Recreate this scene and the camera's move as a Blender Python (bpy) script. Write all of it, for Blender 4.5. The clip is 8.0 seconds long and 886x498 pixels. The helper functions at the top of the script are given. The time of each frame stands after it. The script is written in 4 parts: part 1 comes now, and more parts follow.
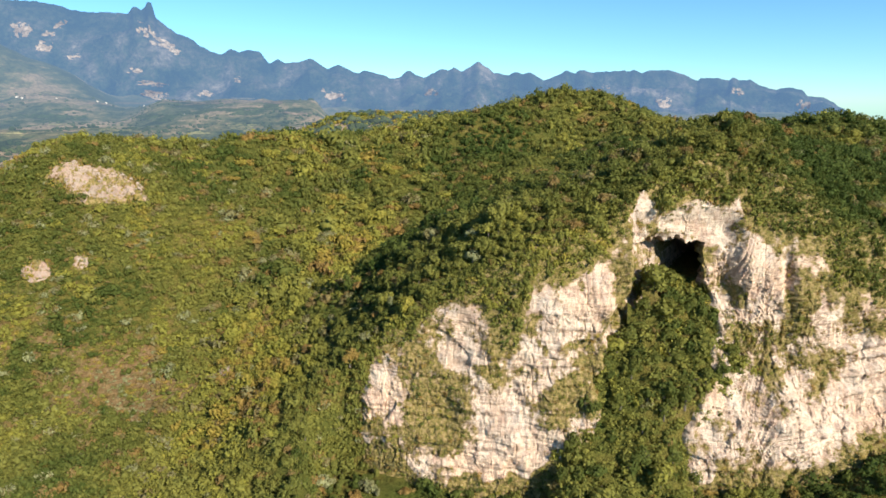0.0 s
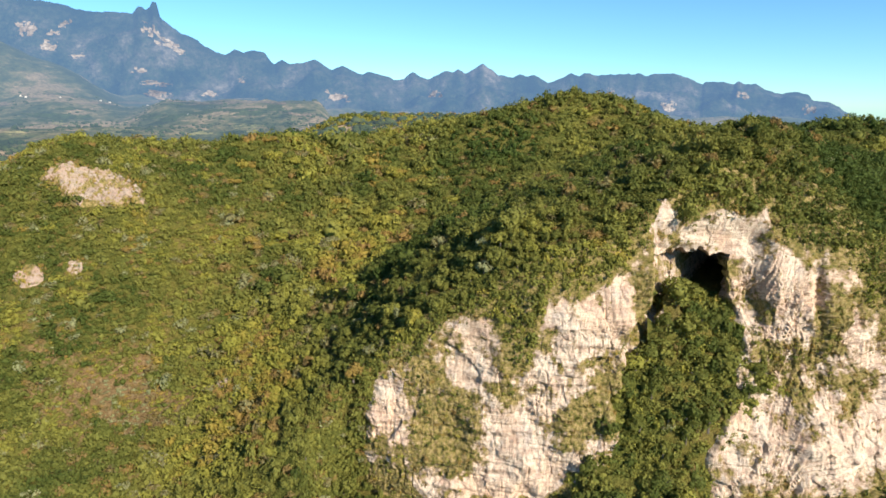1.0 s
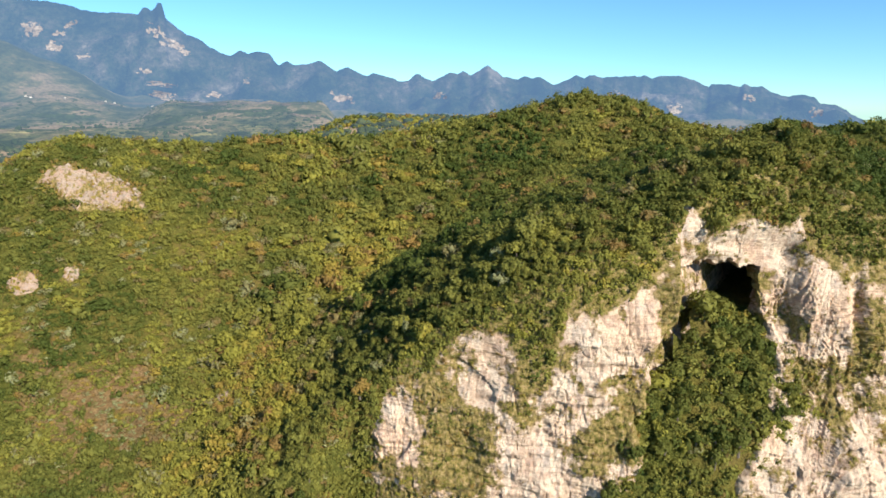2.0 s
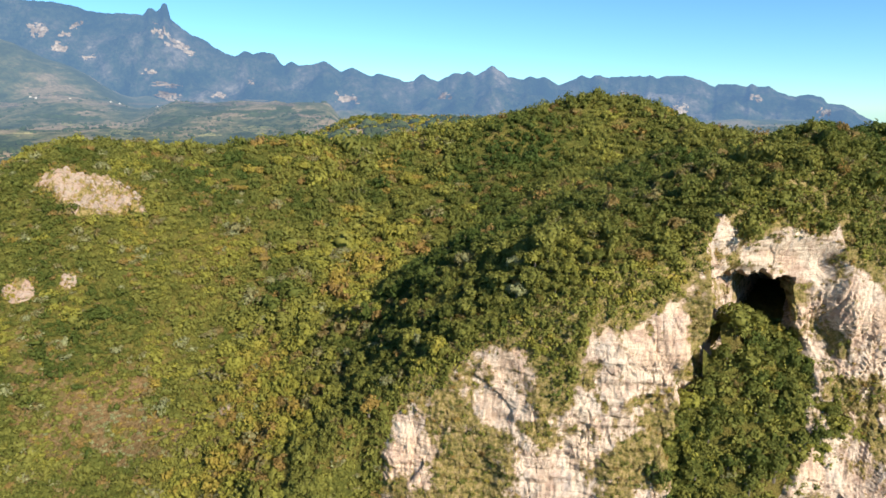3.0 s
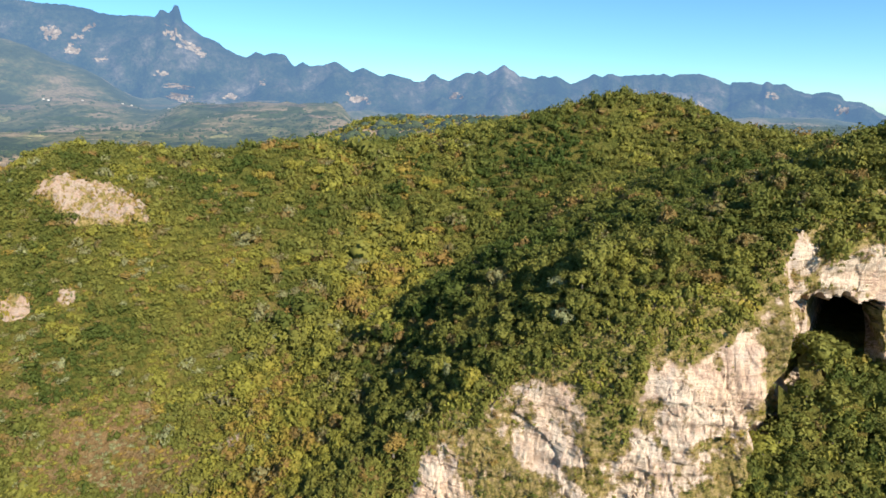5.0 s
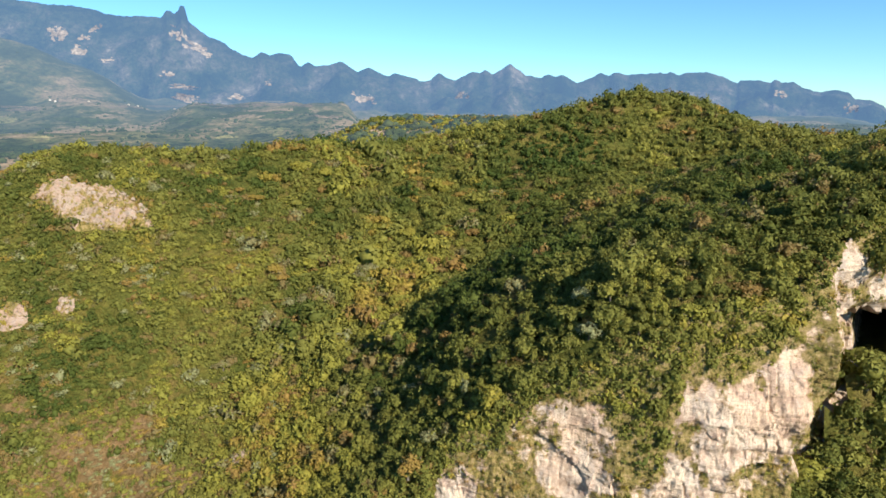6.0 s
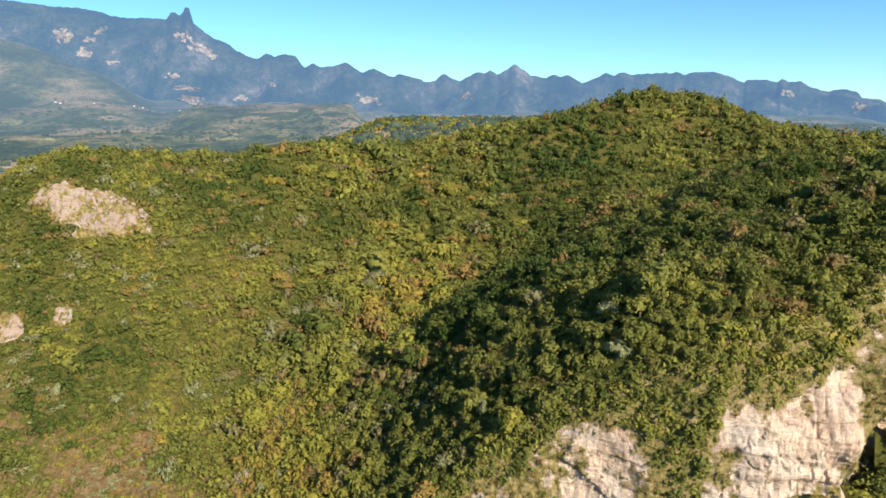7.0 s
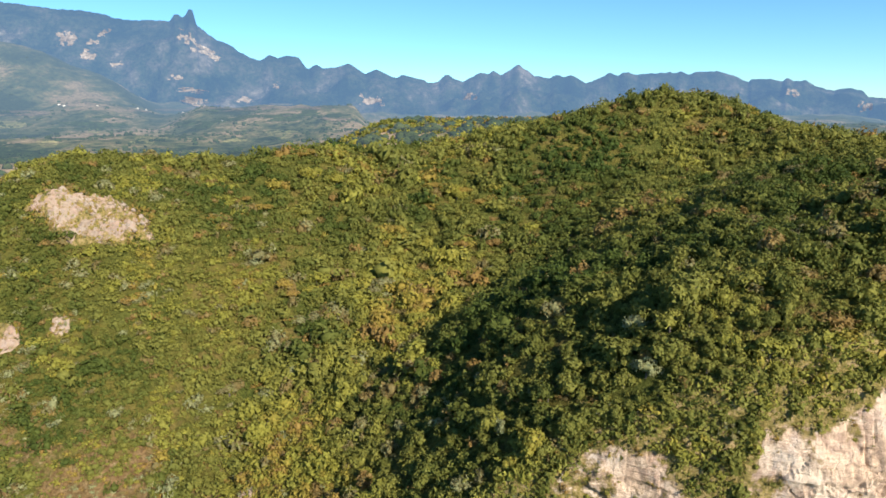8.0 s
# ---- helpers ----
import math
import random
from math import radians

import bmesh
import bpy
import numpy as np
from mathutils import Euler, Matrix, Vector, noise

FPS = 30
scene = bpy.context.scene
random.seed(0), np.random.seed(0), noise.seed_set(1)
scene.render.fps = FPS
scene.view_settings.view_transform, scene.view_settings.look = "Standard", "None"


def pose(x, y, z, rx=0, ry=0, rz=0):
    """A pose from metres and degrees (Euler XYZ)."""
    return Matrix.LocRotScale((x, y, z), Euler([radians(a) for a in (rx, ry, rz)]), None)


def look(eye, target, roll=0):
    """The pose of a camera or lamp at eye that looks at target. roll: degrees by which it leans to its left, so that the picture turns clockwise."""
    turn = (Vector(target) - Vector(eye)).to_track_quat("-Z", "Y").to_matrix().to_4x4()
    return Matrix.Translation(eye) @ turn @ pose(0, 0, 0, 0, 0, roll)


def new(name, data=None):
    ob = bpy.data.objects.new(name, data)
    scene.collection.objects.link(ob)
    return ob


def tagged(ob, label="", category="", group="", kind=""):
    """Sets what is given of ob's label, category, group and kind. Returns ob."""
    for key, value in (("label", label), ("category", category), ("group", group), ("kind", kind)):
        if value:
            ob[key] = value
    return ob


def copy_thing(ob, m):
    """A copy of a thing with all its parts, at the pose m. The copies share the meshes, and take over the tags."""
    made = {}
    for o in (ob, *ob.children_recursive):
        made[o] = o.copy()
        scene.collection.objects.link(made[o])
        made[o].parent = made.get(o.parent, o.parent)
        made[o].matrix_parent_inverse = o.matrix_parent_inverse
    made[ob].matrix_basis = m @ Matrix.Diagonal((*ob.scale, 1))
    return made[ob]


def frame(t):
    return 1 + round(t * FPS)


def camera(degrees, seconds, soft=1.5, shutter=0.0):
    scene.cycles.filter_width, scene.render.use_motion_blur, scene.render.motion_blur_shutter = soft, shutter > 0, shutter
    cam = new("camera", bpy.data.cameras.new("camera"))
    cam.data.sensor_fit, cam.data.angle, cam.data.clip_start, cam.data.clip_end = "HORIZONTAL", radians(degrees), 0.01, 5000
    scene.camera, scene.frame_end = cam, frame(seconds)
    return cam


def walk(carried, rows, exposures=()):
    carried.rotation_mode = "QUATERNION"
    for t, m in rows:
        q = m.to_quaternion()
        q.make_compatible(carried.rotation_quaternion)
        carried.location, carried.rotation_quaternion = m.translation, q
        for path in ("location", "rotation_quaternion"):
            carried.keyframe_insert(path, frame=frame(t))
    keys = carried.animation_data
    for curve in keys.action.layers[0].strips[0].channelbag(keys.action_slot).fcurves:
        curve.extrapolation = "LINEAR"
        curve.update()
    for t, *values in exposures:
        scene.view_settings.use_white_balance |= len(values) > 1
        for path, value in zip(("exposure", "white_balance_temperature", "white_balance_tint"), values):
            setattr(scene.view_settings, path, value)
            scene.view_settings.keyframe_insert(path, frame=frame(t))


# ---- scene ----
cam = camera(70.4, 8.0, 1.6)
METRES, EYE, TILT, LEAN, TURN = 80.0, 100.0, -13.3, 0.0, 0.0
ROWS = [
    (0.0, 0.0, 0.0, 0.0, 0.0, 0.0, 0.0),
    (0.5, -0.0117, 0.061, 0.0149, 0.09, 0.1, -0.26),
    (1.0, -0.0262, 0.1242, 0.0299, 0.22, 0.16, -0.47),
    (1.5, -0.0418, 0.1875, 0.0444, 0.38, 0.25, -0.63),
    (3.0, -0.0912, 0.3733, 0.0895, 0.95, 0.32, -0.77),
    (3.5, -0.1086, 0.433, 0.1038, 1.17, 0.31, -0.76),
    (4.0, -0.1263, 0.4923, 0.1184, 1.4, 0.28, -0.74),
    (4.5, -0.145, 0.551, 0.1334, 1.66, 0.31, -0.71),
    (6.0, -0.2012, 0.7246, 0.1755, 2.44, 0.25, -0.57),
    (6.5, -0.2191, 0.7818, 0.1897, 2.68, 0.25, -0.52),
    (7.0, -0.2366, 0.8372, 0.204, 2.87, 0.3, -0.47),
    (7.5, -0.254, 0.8884, 0.2176, 3.02, 0.33, -0.39),
    (8.0, -0.2707, 0.9341, 0.2295, 3.18, 0.36, -0.29),
]
walk(cam, [(t, pose(0, 0, EYE, TILT, LEAN, TURN) @ pose(METRES * x, METRES * y, METRES * z, 90 + pitch, roll, yaw)) for t, x, y, z, yaw, pitch, roll in ROWS])


# ---- sky, sun and exposure ----
SUN = Vector((0.53, -0.69, 0.53)).normalized()
world = bpy.data.worlds.new("sky")
scene.world = world
world.use_nodes = True
wn = world.node_tree
sky = wn.nodes.new("ShaderNodeTexSky")
sky.sky_type = "NISHITA"
sky.sun_disc = False
sky.sun_elevation = math.asin(SUN.z)
sky.sun_rotation = math.atan2(SUN.x, SUN.y)
sky.altitude = 800
sky.air_density, sky.dust_density, sky.ozone_density = 0.9, 0.0, 5.0
tone = wn.nodes.new("ShaderNodeMix")
tone.data_type, tone.blend_type = "RGBA", "MULTIPLY"
tone.inputs[0].default_value = 1.0
tone.inputs[7].default_value = (0.70, 1.0, 1.06, 1)
wn.links.new(sky.outputs[0], tone.inputs[6])
wn.links.new(tone.outputs[2], wn.nodes["Background"].inputs[0])
wn.nodes["Background"].inputs[1].default_value = 0.083
sun = new("sun", bpy.data.lights.new("sun", "SUN"))
sun.data.energy, sun.data.angle, sun.data.color = 5.0, radians(0.55), (1.0, 0.892, 0.735)
sun.matrix_world = look(SUN * 400, (0, 0, 0))
scene.view_settings.exposure = 0.97


# ---- numbers: noise and small tools ----
def hash3(i, j, k, seed):
    n = (i * 374761393 + j * 668265263 + k * 2147483647 + seed * 974634777) & 0xFFFFFFFF
    n = ((n ^ (n >> 13)) * 1274126177) & 0xFFFFFFFF
    return ((n ^ (n >> 16)) & 0xFFFF) / 65535.0


def vnoise(x, y, z=0.0, seed=0):
    """Smooth value noise, 0 to 1."""
    x, y, z = np.broadcast_arrays(np.asarray(x, float), np.asarray(y, float), np.asarray(z, float))
    i, j, k = (np.floor(a).astype(np.int64) for a in (x, y, z))
    u, v, w = x - i, y - j, z - k
    u, v, w = (a * a * (3 - 2 * a) for a in (u, v, w))
    out = 0
    for a in (0, 1):
        for b in (0, 1):
            for c in (0, 1):
                out = out + hash3(i + a, j + b, k + c, seed) * (u if a else 1 - u) * (v if b else 1 - v) * (w if c else 1 - w)
    return out


def fbm(x, y, z=0.0, octaves=4, seed=0):
    """Fractal noise, about -1 to 1."""
    out, amp, f = 0, 1.0, 1.0
    for o in range(octaves):
        out = out + amp * (2 * vnoise(x * f, y * f, z * f, seed + o * 17) - 1)
        amp, f = amp * 0.5, f * 2.03
    return out


def ease(a, b, v):
    t = np.clip((v - a) / (b - a), 0, 1)
    return t * t * (3 - 2 * t)


def np_mesh(name, verts, faces, smooth=True, tint=None, slots=None):
    """A mesh from arrays of points and of triangles or quads."""
    me = bpy.data.meshes.new(name)
    verts, faces = np.asarray(verts, np.float32), np.asarray(faces, np.int32)
    n, k = faces.shape
    me.vertices.add(len(verts))
    me.vertices.foreach_set("co", verts.ravel())
    me.loops.add(n * k)
    me.loops.foreach_set("vertex_index", faces.ravel())
    me.polygons.add(n)
    me.polygons.foreach_set("loop_start", np.arange(0, n * k, k, dtype=np.int32))
    me.polygons.foreach_set("use_smooth", np.full(n, smooth, dtype=bool))
    if slots is not None:
        me.polygons.foreach_set("material_index", np.asarray(slots, np.int32))
    if tint is not None:
        layer = me.attributes.new("tint", "FLOAT", "POINT")
        layer.data.foreach_set("value", np.asarray(tint, np.float32))
    me.update(calc_edges=True)
    me.validate()
    return me


def grid_faces(rows, cols):
    i = np.arange(rows * cols).reshape(rows, cols)
    return np.stack([i[:-1, :-1], i[:-1, 1:], i[1:, 1:], i[1:, :-1]], -1).reshape(-1, 4)


def compact(verts, faces):
    used, back = np.unique(faces, return_inverse=True)
    return verts[used], back.reshape(faces.shape)


# ---- materials ----
def material(name):
    m = bpy.data.materials.new(name)
    m.use_nodes = True
    nt = m.node_tree
    return m, nt, nt.nodes["Principled BSDF"]


def node(nt, kind, **values):
    n = nt.nodes.new("ShaderNode" + kind)
    for key, v in values.items():
        if key in n.inputs:
            n.inputs[key].default_value = v
    return n


def ramp(nt, source, stops):
    r = nt.nodes.new("ShaderNodeValToRGB")
    el = r.color_ramp.elements
    while len(el) < len(stops):
        el.new(0.5)
    for e, (p, c) in zip(el, stops):
        e.position, e.color = p, (*c, 1)
    nt.links.new(source, r.inputs[0])
    return r.outputs[0]


def mixed(nt, fac, a, b, mode="MIX"):
    m = nt.nodes.new("ShaderNodeMix")
    m.data_type, m.blend_type = "RGBA", mode
    for sock, v in ((m.inputs[0], fac), (m.inputs[6], a), (m.inputs[7], b)):
        if isinstance(v, bpy.types.NodeSocket):
            nt.links.new(v, sock)
        elif isinstance(v, tuple):
            sock.default_value = (*v, 1)
        else:
            sock.default_value = v
    return m.outputs[2]


def maths(nt, op, a, b=0.0, c=None):
    m = nt.nodes.new("ShaderNodeMath")
    m.operation = op
    for sock, v in zip(m.inputs, (a, b) if c is None else (a, b, c)):
        if isinstance(v, bpy.types.NodeSocket):
            nt.links.new(v, sock)
        else:
            sock.default_value = v
    return m.outputs[0]


def spot(nt, scale=(1, 1, 1)):
    g = nt.nodes.new("ShaderNodeNewGeometry")
    v = nt.nodes.new("ShaderNodeMapping")
    v.inputs["Scale"].default_value = scale
    nt.links.new(g.outputs["Position"], v.inputs[0])
    return v.outputs[0]


def cloud(nt, where, scale, detail=5.0, rough=0.6):
    n = node(nt, "TexNoise", Scale=scale, Detail=detail, Roughness=rough)
    nt.links.new(where, n.inputs["Vector"])
    return n.outputs[0]


def bump(nt, bsdf, height, strength, distance):
    b = node(nt, "Bump", Strength=strength, Distance=distance)
    nt.links.new(height, b.inputs["Height"])
    nt.links.new(b.outputs[0], bsdf.inputs["Normal"])


LEAF_STOPS = [(0.0, (0.052, 0.082, 0.018)), (0.25, (0.126, 0.139, 0.032)), (0.45, (0.194, 0.193, 0.045)),
              (0.6, (0.250, 0.245, 0.046)), (0.72, (0.30, 0.235, 0.050)), (0.84, (0.265, 0.17, 0.056)), (0.93, (0.18, 0.15, 0.062)), (1.0, (0.25, 0.265, 0.13))]


def leaf_material():
    m, nt, b = material("foliage")
    at = nt.nodes.new("ShaderNodeAttribute")
    at.attribute_name = "tint"
    g = nt.nodes.new("ShaderNodeNewGeometry")
    ob = nt.nodes.new("ShaderNodeObjectInfo")
    isle = maths(nt, "MULTIPLY_ADD", g.outputs["Random Per Island"], 0.06, -0.03)
    own = maths(nt, "MULTIPLY_ADD", ob.outputs["Random"], 0.08, -0.04)
    w = spot(nt)
    spray = cloud(nt, w, 1.9, 4, 0.75)
    t = maths(nt, "ADD", maths(nt, "ADD", at.outputs["Fac"], isle), maths(nt, "ADD", own, maths(nt, "MULTIPLY_ADD", spray, 0.16, -0.08)))
    col = ramp(nt, t, LEAF_STOPS)
    vary = maths(nt, "ADD", maths(nt, "MULTIPLY_ADD", g.outputs["Random Per Island"], 0.24, 0.53), maths(nt, "MULTIPLY", spray, 0.75))
    comb = nt.nodes.new("ShaderNodeCombineColor")
    for s in comb.inputs:
        nt.links.new(vary, s)
    col = mixed(nt, 1.0, col, comb.outputs[0], "MULTIPLY")
    bump(nt, b, spray, 0.4, 0.3)
    nt.links.new(col, b.inputs["Base Color"])
    b.inputs["Roughness"].default_value = 0.7
    b.inputs["Specular IOR Level"].default_value = 0.12
    tr = nt.nodes.new("ShaderNodeBsdfTranslucent")
    nt.links.new(col, tr.inputs[0])
    mix = nt.nodes.new("ShaderNodeMixShader")
    mix.inputs[0].default_value = 0.34
    nt.links.new(b.outputs[0], mix.inputs[1])
    nt.links.new(tr.outputs[0], mix.inputs[2])
    nt.links.new(mix.outputs[0], nt.nodes["Material Output"].inputs[0])
    return m


def bark_material():
    m, nt, b = material("bark")
    w = spot(nt, (1, 1, 0.25))
    col = ramp(nt, cloud(nt, w, 3.0), [(0.3, (0.06, 0.05, 0.04)), (0.7, (0.15, 0.13, 0.105))])
    nt.links.new(col, b.inputs["Base Color"])
    b.inputs["Roughness"].default_value = 0.9
    return m


def soil_material():
    m, nt, b = material("forest_floor")
    w = spot(nt)
    big = cloud(nt, w, 0.035, 6, 0.65)
    fine = cloud(nt, w, 0.8, 6, 0.75)
    col = ramp(nt, big, [(0.32, (0.065, 0.085, 0.018)), (0.46, (0.105, 0.112, 0.026)), (0.56, (0.145, 0.128, 0.032)), (0.70, (0.19, 0.14, 0.055))])
    at = nt.nodes.new("ShaderNodeAttribute")
    at.attribute_name = "tint"
    dry = maths(nt, "ADD", at.outputs["Fac"], maths(nt, "MULTIPLY_ADD", cloud(nt, w, 0.13, 7, 0.75), 2.6, -1.3))
    col = mixed(nt, ramp(nt, dry, [(0.35, (0, 0, 0)), (0.65, (0.75, 0.75, 0.75))]), col, ramp(nt, cloud(nt, w, 0.5, 5, 0.7), [(0.4, (0.20, 0.115, 0.06)), (0.6, (0.30, 0.20, 0.11)), (0.7, (0.40, 0.33, 0.22))]))
    col = mixed(nt, 1.0, col, ramp(nt, fine, [(0.30, (0.35, 0.36, 0.33)), (0.55, (0.95, 0.95, 0.92)), (0.72, (1.35, 1.3, 1.2))]), "MULTIPLY")
    nt.links.new(col, b.inputs["Base Color"])
    b.inputs["Roughness"].default_value = 0.95
    b.inputs["Specular IOR Level"].default_value = 0.1
    bump(nt, b, fine, 1.0, 1.4)
    return m


def limestone_material(name="limestone", pale=1.0):
    m, nt, b = material(name)
    w = spot(nt)
    streak = cloud(nt, spot(nt, (1.0, 1.0, 0.10)), 0.36, 7, 0.72)
    broad = cloud(nt, w, 0.055, 5)
    fine = cloud(nt, w, 1.1, 8, 0.75)
    bed = cloud(nt, spot(nt, (0.12, 0.12, 1.0)), 0.9, 6, 0.65)
    col = ramp(nt, broad, [(0.36, tuple(pale * c for c in (0.50, 0.40, 0.315))), (0.48, tuple(pale * c for c in (0.64, 0.53, 0.42))), (0.60, tuple(pale * c for c in (0.62, 0.46, 0.335)))])
    col = mixed(nt, ramp(nt, streak, [(0.53, (0, 0, 0)), (0.62, (0.5, 0.5, 0.5))]), col, (0.40, 0.35, 0.33))
    blot = cloud(nt, w, 0.28, 9, 0.80)
    col = mixed(nt, ramp(nt, blot, [(0.49, (0, 0, 0)), (0.58, (0.75, 0.75, 0.75))]), col, (0.35, 0.235, 0.18))
    col = mixed(nt, ramp(nt, fine, [(0.54, (0, 0, 0)), (0.66, (0.5, 0.5, 0.5))]), col, (0.30, 0.21, 0.155))
    col = mixed(nt, ramp(nt, bed, [(0.58, (0, 0, 0)), (0.68, (0.4, 0.4, 0.4))]), col, (0.28, 0.20, 0.14))
    stain = cloud(nt, spot(nt, (1.0, 1.0, 0.35)), 0.16, 8, 0.78)
    col = mixed(nt, ramp(nt, stain, [(0.53, (0, 0, 0)), (0.63, (0.65, 0.65, 0.65))]), col, (0.33, 0.235, 0.17))
    crack = cloud(nt, spot(nt, (1.0, 1.0, 0.12)), 0.5, 7, 0.7)
    col = mixed(nt, ramp(nt, crack, [(0.44, (0, 0, 0)), (0.45, (0.45, 0.45, 0.45)), (0.46, (0, 0, 0))]), col, (0.12, 0.095, 0.08))
    at = nt.nodes.new("ShaderNodeAttribute")
    at.attribute_name = "tint"
    tuft = cloud(nt, w, 0.55, 8, 0.72)
    turf = maths(nt, "ADD", at.outputs["Fac"], maths(nt, "MULTIPLY_ADD", tuft, 1.7, -0.85))
    green = ramp(nt, cloud(nt, w, 0.9, 6, 0.7), [(0.36, (0.07, 0.07, 0.02)), (0.5, (0.215, 0.17, 0.055)), (0.66, (0.34, 0.25, 0.135))])
    thatch = ramp(nt, cloud(nt, w, 1.6, 6, 0.75), [(0.4, (0.15, 0.10, 0.05)), (0.6, (0.38, 0.28, 0.18))])
    col = mixed(nt, ramp(nt, turf, [(0.40, (0, 0, 0)), (0.50, (0.75, 0.75, 0.75))]), col, thatch)
    col = mixed(nt, ramp(nt, turf, [(0.52, (0, 0, 0)), (0.64, (1, 1, 1))]), col, green)
    nt.links.new(col, b.inputs["Base Color"])
    b.inputs["Roughness"].default_value = 0.92
    b.inputs["Specular IOR Level"].default_value = 0.2
    h = maths(nt, "ADD", maths(nt, "MULTIPLY", fine, 0.9), maths(nt, "ADD", maths(nt, "MULTIPLY", streak, 0.5), bed))
    bump(nt, b, h, 0.8, 1.0)
    return m


def hazed_material(name, tones, near, far, most, haze_glow):
    """Patches of far wood and field, haze painted as emission that thickens with distance."""
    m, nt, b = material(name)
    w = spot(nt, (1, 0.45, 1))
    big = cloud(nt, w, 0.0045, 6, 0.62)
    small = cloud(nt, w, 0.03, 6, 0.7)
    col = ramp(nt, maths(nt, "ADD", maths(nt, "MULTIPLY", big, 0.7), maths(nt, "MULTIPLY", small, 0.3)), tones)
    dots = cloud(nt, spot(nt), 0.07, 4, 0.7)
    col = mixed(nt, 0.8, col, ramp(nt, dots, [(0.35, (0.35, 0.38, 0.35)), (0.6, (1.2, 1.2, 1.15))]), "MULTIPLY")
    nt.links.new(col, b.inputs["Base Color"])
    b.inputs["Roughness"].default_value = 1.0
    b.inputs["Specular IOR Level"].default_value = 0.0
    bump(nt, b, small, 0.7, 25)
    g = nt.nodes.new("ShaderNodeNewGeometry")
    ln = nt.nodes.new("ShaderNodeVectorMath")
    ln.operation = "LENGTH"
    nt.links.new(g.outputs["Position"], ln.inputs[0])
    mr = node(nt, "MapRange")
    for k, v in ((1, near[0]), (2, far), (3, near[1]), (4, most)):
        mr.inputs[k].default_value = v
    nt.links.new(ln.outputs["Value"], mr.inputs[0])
    # the haze itself: an even glow mixed over the surface, no real air
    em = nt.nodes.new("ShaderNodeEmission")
    em.inputs[0].default_value = (*haze_glow, 1)
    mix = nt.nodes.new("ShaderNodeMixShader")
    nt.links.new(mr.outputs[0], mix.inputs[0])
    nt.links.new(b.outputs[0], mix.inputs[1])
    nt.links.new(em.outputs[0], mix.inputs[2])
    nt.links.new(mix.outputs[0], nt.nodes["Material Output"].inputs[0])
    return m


FOLIAGE, BARK, SOIL, STONE = leaf_material(), bark_material(), soil_material(), limestone_material()
# both carry painted haze: share near, share far and glow colour come last
FAR_LAND = hazed_material("far_land", [(0.43, (0.03, 0.045, 0.018)), (0.48, (0.085, 0.10, 0.04)), (0.53, (0.19, 0.165, 0.075)), (0.58, (0.38, 0.275, 0.17))],
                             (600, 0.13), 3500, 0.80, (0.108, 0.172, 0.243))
FAR_RANGE = hazed_material("far_range", [(0.42, (0.02, 0.04, 0.018)), (0.50, (0.06, 0.08, 0.035)), (0.57, (0.13, 0.125, 0.08)), (0.64, (0.30, 0.26, 0.20))],
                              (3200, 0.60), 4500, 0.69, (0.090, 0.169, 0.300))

# ---- the lie of the land ----
HILLS = (
    (-5.1, -4.9, -6.7, -11.2, -17.7, 19.8, 20.6, 18.5, 5.6, 2.5),
    (6.7, -2.8, -10.7, 15.3, 29, 16.1, 38, 21, 20.1, 46.9),
    (10.2, 8.5, 14.5, -6, 2.4, 25.9, 25.4, 22.6, 19.7, 7.6),
    (31.3, 22.9, 22.6, 7.1, 2.9, 13.2, 21.8, 24.1, 40.9, 13),
    (14.7, 32.3, 17.3, 8.6, 22.4, 11.9, 29.1, 11.5, 20.7, 21.5),
    (12.8, 13.8, 40.1, 13.1, 14.6, 18.5, 7, 36.2, 21.2, 6.6),
    (1.5, 12.8, 14.5, 17.3, 23.4, 30.4, 23.2, 33.7, 13.3, 9.5),
    (0.4, 5.7, 10.4, 21.6, 17.5, 30.3, 50, 19, 12.5, 1.5),
    (0.9, 0.7, 1.2, -0.1, 7.7, 12.9, 5.8, 11, 2.8, 0.9),
)
FOLDS = (
    (6.9, 5.6, 7.4, 4.3, 2.5, 5, -3.1),
    (-6.7, -1.5, -1.9, 0.4, -0.6, 9.9, -2.5),
    (1.8, -2.4, 0.9, -4.4, 2, -14.6, 4.5),
    (-1, 3, -1.3, -3.3, 9, -3, -3.8),
    (6.5, 1.4, -2.2, 2.2, 1.3, -4.4, 1.6),
    (1.7, -0.1, 0.2, 1.3, 0.2, -1, 0),
)


def hill_top(x, y):
    """The height of the wooded hills, as swells on a loose lattice."""
    z = np.full(np.shape(x), -10.0)
    for j, row in enumerate(HILLS):
        for i, a in enumerate(row):
            cx, cy = -250 + 54 * i + (27 if j % 2 else 0), 165 + 46 * j
            z = z + a * np.exp(-((x - cx) ** 2 + (y - cy) ** 2) / 3200.0)
    for cx, cy, rx, ry, a in ((-70, 445, 95, 42, 8), (118, 468, 34, 40, 1), (245, 335, 60, 50, 9), (10, 450, 50, 40, 4)):
        z = z + a * np.exp(-((x - cx) / rx) ** 2 - ((y - cy) / ry) ** 2)
    for j, row in enumerate(FOLDS):
        for i, a in enumerate(row):
            cx, cy = -58 + 27 * i + (13.5 if j % 2 else 0), 186 + 22 * j
            z = z + a * np.exp(-((x - cx) ** 2 + (y - cy) ** 2) / 700.0)
    return z + 2.4 * fbm(x / 24, y / 24, 0, 4, 5)


